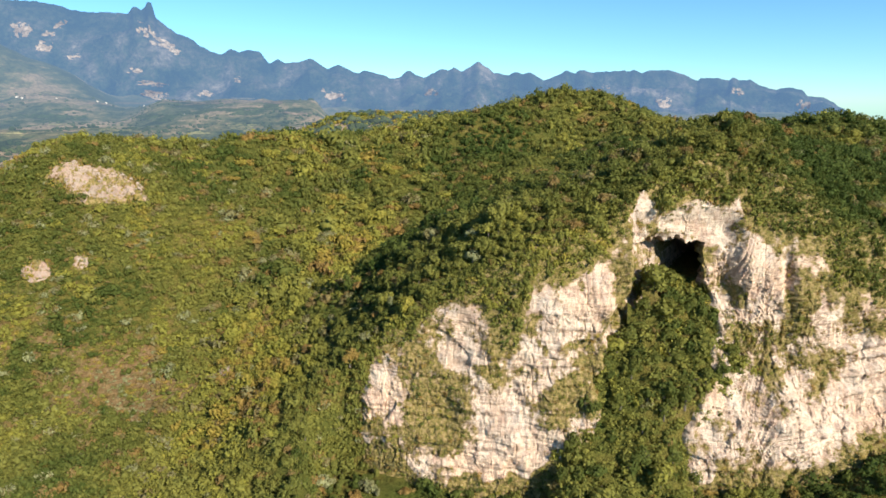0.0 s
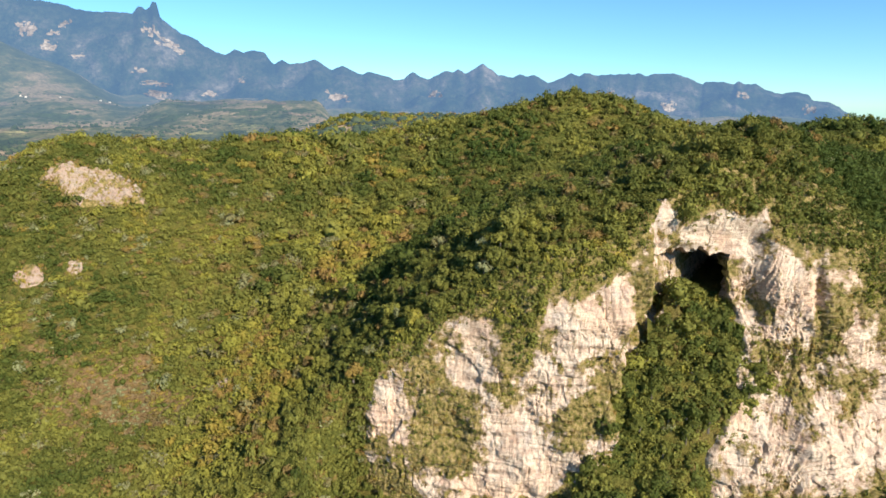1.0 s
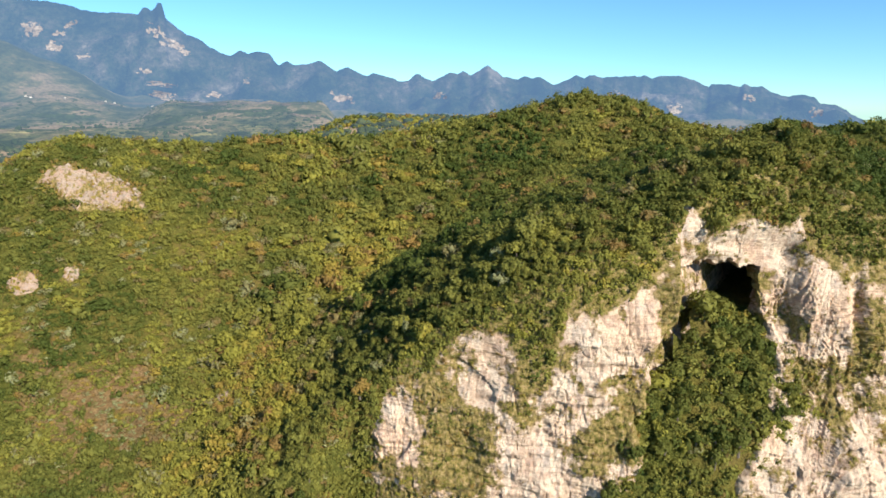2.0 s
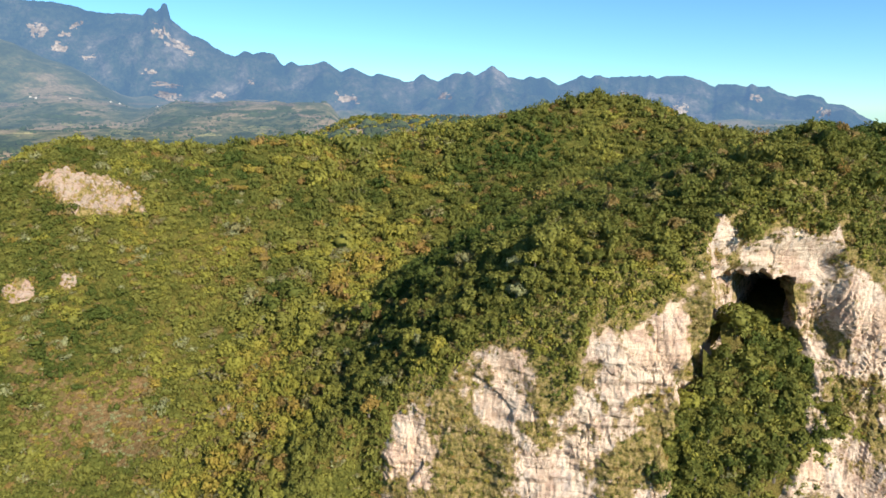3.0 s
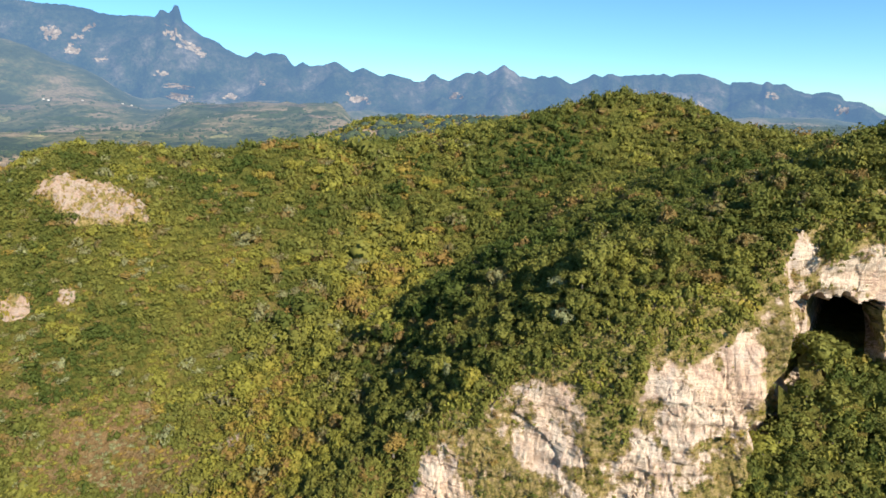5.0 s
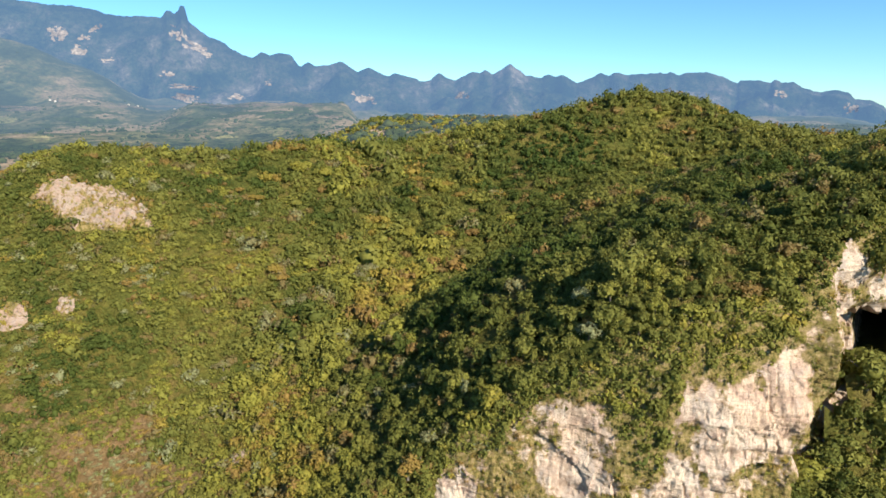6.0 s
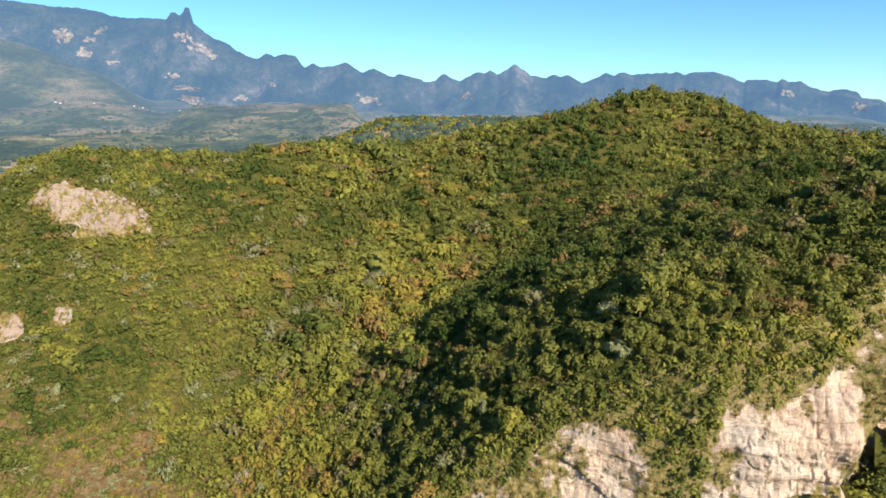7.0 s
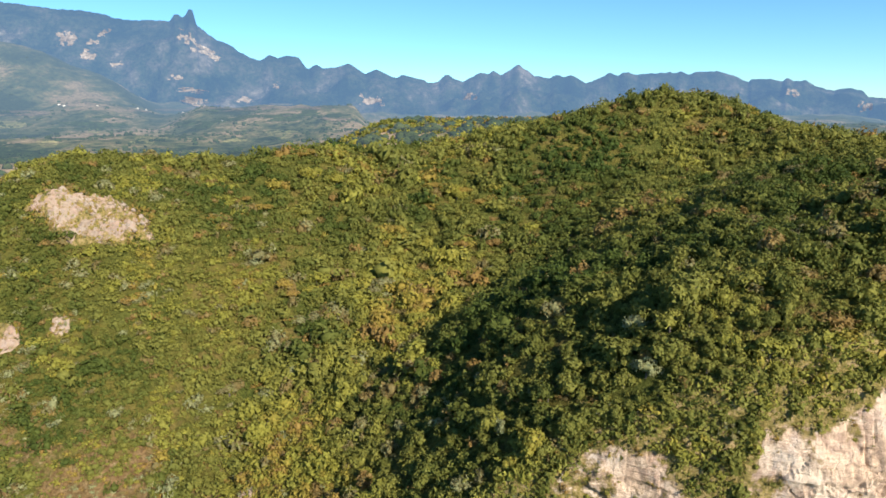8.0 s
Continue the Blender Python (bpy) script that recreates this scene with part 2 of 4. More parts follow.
BROW = ((-34, 12), (-24, 22), (-17, 28), (-8, 31), (-2, 40), (11, 43), (15, 34), (21, 33), (24, 43), (28, 49), (34, 50), (40, 50.5), (43.5, 53.5), (48.5, 58.5), (52, 63), (56, 68.5), (59, 74), (61.2, 74.5), (63, 71), (66.5, 67.5), (70.5, 68), (73.5, 70), (88, 70), (90, 62), (100, 61), (102.5, 61.5), (105, 58), (111, 57), (112.5, 47), (118, 47), (124, 46), (135, 38), (150, 28))
HEEL = ((-34, 0), (-20.6, -3.7), (-12, -9), (-5, -13), (12, -12), (26, -10), (34, -3), (37, 6), (45, 5), (65, 1), (70, -5), (96, -5), (111.6, -1.5), (124, 5.5), (150, 14))


def brow_of(x):
    return np.interp(x, *zip(*BROW))


def soft(v, k=4.0):
    return np.logaddexp(0, v / k) * k


def cliff_foot(x):
    return 163 + 0.35 * soft(26 - x)


def cliff_line(x, z):
    """The plain lean of the cliff: its y at a height."""
    return cliff_foot(x) + 0.12 * z + 0.0024 * np.maximum(z, 0) ** 2


def alcove(x, z):
    """How far the cliff steps back round the gully, below the cave's lip."""
    left = np.interp(z, (-20, 5, 17, 33, 46, 60), (50, 47, 44.5, 47.5, 54, 55.5)) + 2.2 * fbm(z / 7, 5.0, 0, 3, 34)
    right = np.interp(z, (-20, 5, 17, 33, 46, 60), (64, 68, 75, 80, 78, 77.5)) + 1.8 * fbm(z / 7, 9.0, 0, 3, 40)
    lip = 59.4 - 1.6 * np.abs((x - 67) / 10.5) ** 3 + 1.5 * fbm(x / 1.8, 0, 0, 3, 37)
    slant = ease(40, 48, z)
    return (8.5 - 1.5 * slant) * ease(-2, 2 + 9 * slant, x - left) * ease(-2 + slant, 2 - slant, right - x) * ease(0.0, 0.9, lip - z)


def lean_height(d):
    return np.where(d > 0, (-0.12 + np.sqrt(0.0144 + 0.0096 * np.maximum(d, 0))) / 0.0048, d * 8)


def behind_cliff(x, y):
    """The ground just behind the cliff's face, out of sight, which meets its brow."""
    d = np.maximum(y - cliff_foot(x), -8)
    near = ease(0.55, 0.95, lean_height(d) / np.maximum(brow_of(x), 10))
    z = lean_height(d - 0.8 - (7.5 + 19 * ease(40, 46, x) * ease(96, 88, x)) * (1 - near))
    return z + 7.0 * np.maximum(-23 - x, 0)


def valley(x, y):
    return -17 + 11 * ease(50, 90, x) + 9 * ease(105, 135, x) - 0.28 * np.clip(170 - y, 0, 130) - 0.05 * np.clip(y - 200, 0, 500) + 2.0 * fbm(x / 30, y / 30, 0, 3, 9)


def gully(x, y):
    """The steep wooded fan that comes down from the cave."""
    down = 184 - y
    mid = np.interp(down, [0, 6, 14, 20, 28, 40], [70, 68, 65, 51, 48, 52])
    half = np.interp(down, [0, 4, 10, 14, 20, 28, 40], [7, 14, 19, 21, 14.5, 13.5, 20])
    z = np.interp(down, [-16, 0, 6, 14, 20, 26, 40], [46, 45, 39, 26, 12, -2, -20])
    z = z - 0.35 * np.maximum(62 - x, 0) * ease(4, 10, down) * ease(28, 20, down)
    z = z + 9.0 * np.exp(-((x - 61.5) / 4.5) ** 2 - ((y - 179) / 4.0) ** 2)
    return np.where((down > -16), z - 1.9 * np.maximum(np.abs(x - mid) - half, 0) + fbm(x / 7, y / 7, 0, 3, 3), -60.0)


def land(x, y):
    x, y = np.asarray(x, float), np.asarray(y, float)
    z = np.minimum(hill_top(x, y), behind_cliff(x, y))
    return np.maximum(np.maximum(z, valley(x, y)), gully(x, y))


def blocks(u, v, seed):
    """Jointed rock: cells with their own setback and tilt."""
    i, j = np.floor(u).astype(np.int64), np.floor(v).astype(np.int64)
    best, out = np.full(np.shape(u), 9.0), np.zeros(np.shape(u))
    zero = np.zeros_like(i)
    for a in (-1, 0, 1):
        for b in (-1, 0, 1):
            du = u - (i + a + hash3(i + a, j + b, zero, seed))
            dv = v - (j + b + hash3(i + a, j + b, zero, seed + 1))
            d = du * du + dv * dv
            own = hash3(i + a, j + b, zero, seed + 2) - 0.5 + 0.9 * du * (hash3(i + a, j + b, zero, seed + 3) - 0.5) + 0.9 * dv * (hash3(i + a, j + b, zero, seed + 4) - 0.7)
            out = np.where(d < best, own, out)
            best = np.minimum(d, best)
    return out


def brow_line(x, z):
    """The ragged edge of the scrub that hangs over the cliff."""
    return brow_of(x) + (3.4 - 1.6 * ease(52, 62, x) * ease(98, 90, x)) * fbm(x / 5.5, z / 20, 0, 4, 91) - 1.6 + 2.8 * ease(52, 60, x) * ease(112, 104, x)


# grassy ledges and bare faces of the cliff: x, height, half width, half height, strength
TURF_WEST = ((16.4, 32.6, 4.5, 10.3, 1.2), (-2.6, 7.6, 10.1, 6.1, 1.2), (-8.4, 22.5, 6.9, 6.6, 0.8), (-13.7, 32.6, 8.4, 3.3, 1.0), (29.4, 13.2, 4.6, 4.1, 0.7), (37.8, 30.2, 3.5, 1.9, 0.9), (52.8, 43.0, 1.7, 9.0, 0.8), (28.8, 25.0, 2.5, 3.1, 0.5), (41.8, -0.2, 5.1, 4.6, 0.9), (-13.6, -7.7, 4.3, 4.3, 1), (36, 46, 9, 4.5, 0.8), (45, 27, 5, 6, 1.1), (38, 15, 4, 5, 0.9))
TURF_EAST = ((96.3, 66.2, 5.6, 4.4, 1.2), (105.0, 43.6, 4.6, 6.5, 1.2), (98.5, 27, 4.5, 7.0, 0.7), (108.6, 21.5, 5.4, 2.6, 0.8), (118.8, 39.3, 4.0, 4.8, 1.1), (109.7, 60.4, 3.9, 1.8, 1), (118.1, 48.3, 5.0, 3.0, 1.1), (72.0, 17.6, 2.2, 3.1, 0.6), (86, 34, 4, 5, 0.9))
BARE = ((66, 62.5, 8, 3, 1.0), (85, 54, 5, 9, 1.0), (88, 4, 16, 5, 0.9), (5.1, 35.9, 4.5, 4.2, 0.9), (4.0, 23.1, 4.1, 4.8, 0.8), (-16.7, 11.8, 4.0, 11.0, 0.9), (22.7, 6.8, 8.8, 11.1, 1.1), (34.4, 36.6, 9.5, 6.1, 0.9), (46.5, 49.0, 3.6, 8.0, 1.1), (35.1, 27.5, 7.6, 6.1, 0.6), (11.4, -5.9, 13.0, 5.5, 1.0), (60.2, 68.2, 2.6, 4.6, 1), (80.2, 64.4, 7.1, 4.0, 1.0), (94.7, 46.7, 4.8, 10.3, 1.1), (106.5, 55.3, 2.8, 2.2, 0.7), (109.8, 38.8, 5.1, 5.2, 0.9), (80.4, 12.1, 8.3, 6.4, 1.1), (80.2, 23.9, 5.7, 3.1, 0.7), (110.5, 9.8, 10.7, 4.5, 1.2), (119.7, 23.2, 3.0, 7.4, 1.0), (57.3, 60.2, 1.9, 4.2, 0.8))


def green_cover(x, z):
    """Where soil and grass hold on the cliff, about 0 to 1."""
    heel = np.interp(x, *zip(*HEEL)) + 3.0 * fbm(x / 5, 0, 0, 3, 93)
    ledge = fbm(x / 13, z / 9, 0, 5, 95)
    tufts = 0.0
    for cx, cz, rx, rz, a in TURF_WEST + TURF_EAST:
        tufts = tufts + a * np.exp(-((x - cx) / rx) ** 2 - ((z - cz) / rz) ** 2)
    for cx, cz, rx, rz, a in BARE:
        tufts = tufts - a * np.exp(-((x - cx) / rx) ** 2 - ((z - cz) / rz) ** 2)
    inner = 0.50 + 0.40 * ledge + 0.27 * fbm(x / 2.5, z / 3.2, 0, 4, 96) + 0.42 * tufts - 0.03 * ease(60, 70, x)
    return np.clip(np.maximum(np.maximum(inner, ease(-2.5, 2.0, z - brow_line(x, z))), ease(2.0, -2.0, z - heel)), 0, 1)


def cliff_y(x, z):
    y = cliff_line(x, z)
    calm = 1 - 0.75 * ease(0.7, 1.0, z / np.maximum(brow_of(x), 10))
    wx, wz = x + 1.5 * fbm(x / 9, z / 9, 0, 3, 24), z + 1.5 * fbm(x / 9, z / 9, 4, 3, 25)
    rough = 3.4 * fbm(x / 22, z / 30, 2.0, 3, 21) + 1.0 * fbm(x / 7, z / 9, 4.0, 3, 23)
    rough = rough + 1.1 * blocks(wx / 8.0, wz / 10.0, 41) + 0.32 * blocks(wx / 2.6, wz / 3.2, 47) + 0.16 * blocks(wx / 1.3, wz / 1.0, 53)
    rough = rough + 0.30 * fbm(x / 0.9, z / 2.0, 1.0, 2, 29)
    # vertical fissures, and beds that dip along the eastern face
    groove = np.abs(fbm(x / 3.2 + 0.4 * fbm(x / 6, z / 6, 0, 2, 33), z / 22, 7.0, 3, 31))
    rough = rough + 0.7 * np.exp(-(groove / 0.05) ** 2) * ease(-0.3, 0.3, fbm(x / 10, z / 12, 0, 2, 35))
    rough = rough + (0.4 + 0.4 * ease(84, 96, x)) * fbm(x / 16, (z - 0.28 * ease(84, 96, x) * x) / 1.5, 0, 3, 36)
    y = y + rough * calm + alcove(x, z)
    y = y + 3.0 * np.exp(-((x - 100.5) / 1.6) ** 2 - ((z - 48) / 9) ** 2)
    inside = ease(0, 1.2, 58.2 - z - 0.8 * fbm(x / 2, 0, 0, 2, 38)) * ease(6.6, 5.6, np.abs(x - 71.4) + 0.8 * fbm(z / 4, 3.0, 0, 2, 39)) * ease(38, 40, z)
    y = y + 6.5 * ease(54, 58, x) * ease(90, 84, x) * ease(71.5, 60, z) * ease(36, 44, z)
    y = y + 42 * inside - 1.3 * np.exp(-((x - 67) / 10) ** 2 - ((z - 62) / 2.2) ** 2)
    return y + 0.05 * np.maximum(-20 - x, 0) ** 2


# where low scrub takes the place of trees
def clearing(x, y):
    return np.exp(-((x + 122) / 46) ** 2 - ((y - 224) / 17) ** 2) + 0.35 * fbm(x / 10, y / 8, 0, 4, 81)


# ---- ground, one sheet ----
def stretched(lo, a, b, hi, step, grow):
    out = list(np.arange(a, b + step / 2, step))
    s, v = step, b
    while v < hi:
        s *= grow
        v += s
        out.append(v)
    s, v = step, a
    while v > lo:
        s *= grow
        v -= s
        out.insert(0, v)
    return np.array(out)


gx = stretched(-4800, -260, 210, 4800, 2.2, 1.13)
gy = stretched(-2500, 140, 500, 4700, 2.2, 1.13)
X, Y = np.meshgrid(gx, gy)
Z = land(X, Y)
away = ease(520, 900, np.hypot(X, Y))
Z = Z * (1 - away) - 60 * away
V = np.stack([X, Y, Z], -1).reshape(-1, 3)
F = grid_faces(len(gy), len(gx))
mid = V[F].mean(1)
floor_z = np.maximum(gully(mid[:, 0], mid[:, 1]), valley(mid[:, 0], mid[:, 1]))
cut = (mid[:, 0] > -22) & (mid[:, 0] < 150) & (mid[:, 1] < 215) & (mid[:, 2] > floor_z + 1.5) & (mid[:, 2] < brow_of(mid[:, 0]) + 1 - 4 * ease(2, -10, mid[:, 0])) & (mid[:, 2] < hill_top(mid[:, 0], mid[:, 1]) - 1)
V, F = compact(V, F[~cut])
ground = tagged(new("ground", np_mesh("ground", V, F, True, np.clip(clearing(V[:, 0], V[:, 1]) - 0.1, 0, 1))), "forest floor of olive scrub and brown soil on rolling karst hills", "ground", kind="structure")
ground.data.materials.append(SOIL)
# places on the steepest banks, spread by area, where scrub hides the soil
T = V[F]
nrm = np.cross(T[:, 2] - T[:, 0], T[:, 3] - T[:, 1]) / 2
area = np.linalg.norm(nrm, axis=1)
mid = T.mean(1)
bank = (area > 2.2 * 2.2 * 1.7) & (mid[:, 0] > -60) & (mid[:, 0] < 130) & (mid[:, 1] > 140) & (mid[:, 1] < 300)
BANK_RNG = np.random.default_rng(5)
count = BANK_RNG.poisson(area[bank] / np.where(mid[bank][:, 0] < -12, 2.6, np.where(mid[bank][:, 0] < 0, 3.6, 10.0)))
u, v = BANK_RNG.uniform(size=(2, count.sum(), 1))
Q = np.repeat(T[bank], count, axis=0)
BANKS = (Q[:, 0] * (1 - u) + Q[:, 1] * u) * (1 - v) + (Q[:, 3] * (1 - u) + Q[:, 2] * u) * v - np.array([0, 0, 0.3])

# the floor of the cave
fx, fy = np.meshgrid(np.arange(59, 107.1, 0.8), np.arange(181, 236.1, 0.8))
fz = gully(np.minimum(fx, 74), np.minimum(fy, 199)) + 0.5 * fbm(fx / 2, fy / 2, 0, 3, 8) - 0.35
cave_floor = tagged(new("cave_floor", np_mesh("cave_floor", np.stack([fx, fy, fz], -1).reshape(-1, 3), grid_faces(*fx.shape))), "earth floor of the cave behind the trees", "ground", kind="structure")
cave_floor.data.materials.append(SOIL)

# ---- the cliff ----
cx, cz = np.arange(-34, 146.1, 0.36), np.arange(-24, 92.1, 0.36)
X, Zc = np.meshgrid(cx, cz)
Yc = cliff_y(X, Zc)
# the cave runs back to the east
X = X + 0.62 * np.maximum(Yc - cliff_line(X, Zc) - 13, 0) * ease(62, 65, X) * ease(81, 78, X) * ease(39, 41, Zc) * ease(60, 59, Zc)
V = np.stack([X, Yc, Zc], -1).reshape(-1, 3)
F = grid_faces(len(cz), len(cx))
mid = V[F].mean(1)
keep = (mid[:, 2] < hill_top(mid[:, 0], np.minimum(mid[:, 1], 190)) + 0.3)
V, F = compact(V, F[keep])
cliff = tagged(new("cliff", np_mesh("cliff", V, F, False, green_cover(V[:, 0], V[:, 2]))), "pale cream limestone cliff with grey streaks and a dark cave mouth", "cliff", kind="structure")
cliff.data.materials.append(STONE)


# ---- far land and mountains ----
def polar(name, az, r, height, mat, label, category):
    A, R = np.meshgrid(np.radians(az), r)
    P = np.stack([R * np.sin(A), R * np.cos(A), height(np.degrees(A), R)], -1).reshape(-1, 3)
    ob = tagged(new(name, np_mesh(name, P, grid_faces(len(r), len(az))[:, ::-1])), label, category, kind="structure")
    ob.data.materials.append(mat)
    return ob


def far_height(az, r):
    slope = np.interp(r, [450, 600, 800, 1000, 1500, 2000, 3000, 3600], [-0.2, -0.11, -0.085, -0.068, -0.047, -0.034, -0.016, -0.008])
    slope = slope + 0.016 * ease(-22, -32, az) * ease(1500, 3000, r) - 0.012 * ease(-12, -6, az) * ease(1800, 3000, r)
    table = ease(-27, -23, az) * ease(-9.6, -11.5, az) * np.exp(-((r - 2300) / 420.0) ** 2)
    slope = slope + 0.029 * table
    slope = slope + 0.072 * np.exp(-((r - 720) / 190.0) ** 2) * ease(-19, -8, az) * ease(12, 6, az)
    spur = np.interp(az, [-50, -34, -29.6, -26.5], [0.12, 0.064, 0.028, 0.0]) * np.exp(-((r - 3150) / 420.0) ** 2)
    x, y = r * np.sin(np.radians(az)), r * np.cos(np.radians(az))
    return 100 + r * (slope + spur) + 0.008 * r * fbm(x / 260, y / 420, 0, 5, 51) * ease(700, 1200, r)


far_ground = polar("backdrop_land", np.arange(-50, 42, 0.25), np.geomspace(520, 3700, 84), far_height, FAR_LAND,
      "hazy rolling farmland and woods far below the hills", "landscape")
RIDGE_WEST = ((-38.16, 0.1309), (-35.44, 0.1272), (-32.68, 0.1234), (-31.48, 0.1237), (-30.07, 0.1214), (-29.02, 0.1157), (-27.91, 0.1148), (-26.18, 0.1159), (-25.40, 0.1145), (-24.90, 0.1251), (-24.70, 0.1253), (-24.37, 0.1205), (-24.10, 0.1252), (-23.90, 0.1319), (-23.62, 0.1322), (-23.51, 0.1228), (-23.37, 0.1112), (-22.45, 0.0985), (-21.86, 0.0914), (-21.24, 0.0887), (-20.02, 0.0741), (-19.26, 0.0674), (-18.66, 0.0653), (-17.92, 0.0727), (-17.31, 0.0690), (-16.48, 0.0725), (-15.71, 0.0712), (-14.81, 0.0539), (-14.14, 0.0605), (-13.55, 0.0542), (-12.37, 0.0569), (-11.51, 0.0619), (-10.01, 0.0475), (-9.18, 0.0534), (-7.46, 0.0412), (-6.87, 0.0446), (-5.25, 0.0389), (-4.52, 0.0331), (-3.92, 0.0348))
RIDGE_EAST = ((-3.02, 0.0457), (-2.34, 0.0382), (-1.69, 0.0349), (-0.05, 0.0474), (0.45, 0.0449), (0.94, 0.0499), (1.64, 0.0441), (2.28, 0.0499), (3.11, 0.0581), (3.76, 0.0506), (4.51, 0.0415), (5.75, 0.0380), (6.38, 0.0430), (6.97, 0.0388), (7.56, 0.0420), (8.84, 0.0303), (9.90, 0.0368), (10.74, 0.0441), (11.42, 0.0399), (11.93, 0.0448), (12.98, 0.0413), (15.45, 0.0433), (16.00, 0.0424), (16.32, 0.0447), (16.93, 0.0398), (17.59, 0.0436), (19.15, 0.0432), (20.06, 0.0383), (21.41, 0.0286), (21.61, 0.0317), (22.89, 0.0314), (23.74, 0.0281), (24.05, 0.0326), (24.65, 0.0279), (25.30, 0.0285), (26.04, 0.0208), (27.07, 0.0153), (28.23, 0.0174), (28.94, 0.0151), (29.45, 0.0061), (30.40, 0.0046), (30.99, 0.0002), (31.80, -0.0100), (32.94, -0.0192), (35.89, -0.0431), (39.14, -0.0481))
RIDGE = RIDGE_WEST + RIDGE_EAST


def rounded(v, points):
    """A line through the points that is level at each of them, so that tops are domed."""
    px, py = (np.array(a) for a in zip(*points))
    k = np.clip(np.searchsorted(px, v) - 1, 0, len(px) - 2)
    t = np.clip((v - px[k]) / (px[k + 1] - px[k]), 0, 1)
    t = 0.45 * t + 0.55 * t * t * (3 - 2 * t)
    return py[k] + (py[k + 1] - py[k]) * t


def range_height(az, r):
    crest = rounded(az, RIDGE) + 0.0006 * fbm(az * 4, az * 0, 0, 2, 60)
    foot = np.interp(az, [-40, -26, -12, -8, 40], [0.0, -0.012, -0.02, -0.034, -0.045])
    q = (r - 3250) / 1050.0
    x, y = r * np.sin(np.radians(az)), r * np.cos(np.radians(az))
    rough = fbm(x / 330, y / 330, 0, 5, 61)
    s = np.clip(q, 0, 1) ** 1.25
    s = s + 0.30 * rough * np.sin(np.pi * np.clip(q, 0, 1))
    s = np.where(q > 1, 1 - (q - 1) * 2.2, s)
    return 100 + r * (foot + (crest - foot) * s)


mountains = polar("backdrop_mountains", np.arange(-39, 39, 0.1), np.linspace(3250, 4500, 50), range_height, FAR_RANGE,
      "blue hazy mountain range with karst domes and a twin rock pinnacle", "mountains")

# rock and woods far off, with the same painted haze glow mixed in
PALE_ROCK = hazed_material("far_rock", [(0.40, (0.16, 0.14, 0.12)), (0.5, (0.38, 0.32, 0.27)), (0.65, (0.58, 0.50, 0.43))], (3200, 0.42), 4500, 0.50, (0.07, 0.13, 0.245))
FAR_WOOD = hazed_material("far_wood", [(0.38, (0.02, 0.035, 0.012)), (0.5, (0.035, 0.055, 0.02)), (0.62, (0.07, 0.085, 0.03))], (600, 0.15), 3500, 0.64, (0.135, 0.205, 0.275))
WALL_WHITE, WALL_NT, WALL_B = material("whitewash")
WALL_NT.links.new(ramp(WALL_NT, cloud(WALL_NT, spot(WALL_NT), 0.6), [(0.3, (0.50, 0.48, 0.45)), (0.6, (0.66, 0.65, 0.62))]), WALL_B.inputs["Base Color"])
TIN, TIN_NT, TIN_B = material("roof_sheet")
TIN_NT.links.new(ramp(TIN_NT, cloud(TIN_NT, spot(TIN_NT), 0.5), [(0.3, (0.40, 0.38, 0.36)), (0.7, (0.62, 0.60, 0.58))]), TIN_B.inputs["Base Color"])


def sight(az, el, height, r0, r1):
    """The first place along each bearing where the far ground rises to an elevation."""
    rs = np.linspace(r0, r1, 320)
    A, R = np.meshgrid(np.ravel(az), rs, indexing="ij")
    up = (height(A, R) - 100) / R >= np.ravel(el)[:, None]
    return rs[np.where(up.any(1), up.argmax(1), len(rs) - 1)].reshape(np.shape(az))


# bare rock on the mountain sides: bearing, elevation, half width, half height, slant
SCARS = ((-24.2, 0.094, 0.7, 0.009, 0.5), (-23.0, 0.077, 1.0, 0.007, 0.9), (-22.2, 0.067, 0.5, 0.004, 0.2), (-31.2, 0.068, 0.6, 0.008, 0.0), (-30.7, 0.085, 0.65, 0.006, -0.5),
         (-30.0, 0.097, 0.5, 0.005, -0.6), (-32.6, 0.088, 0.8, 0.011, 0.0), (-29.4, 0.057, 0.7, 0.004, 0.0), (-25.3, 0.040, 0.6, 0.005, 0.0), (-24.1, 0.023, 1.2, 0.004, 0.2),
         (-24.0, 0.006, 1.3, 0.007, 0.5), (-20.2, 0.010, 0.7, 0.005, 0.0), (14.1, 0.021, 0.4, 0.004, 0.8), (18.9, -0.002, 0.7, 0.009, 0.3), (29.2, -0.006, 0.5, 0.007, 0.0),
         (24.6, 0.012, 0.6, 0.005, 0.2), (-1.2, 0.012, 0.8, 0.006, 0.1), (-9.6, 0.008, 1.1, 0.009, 0.2), (-17.6, 0.030, 0.5, 0.005, 0.0))


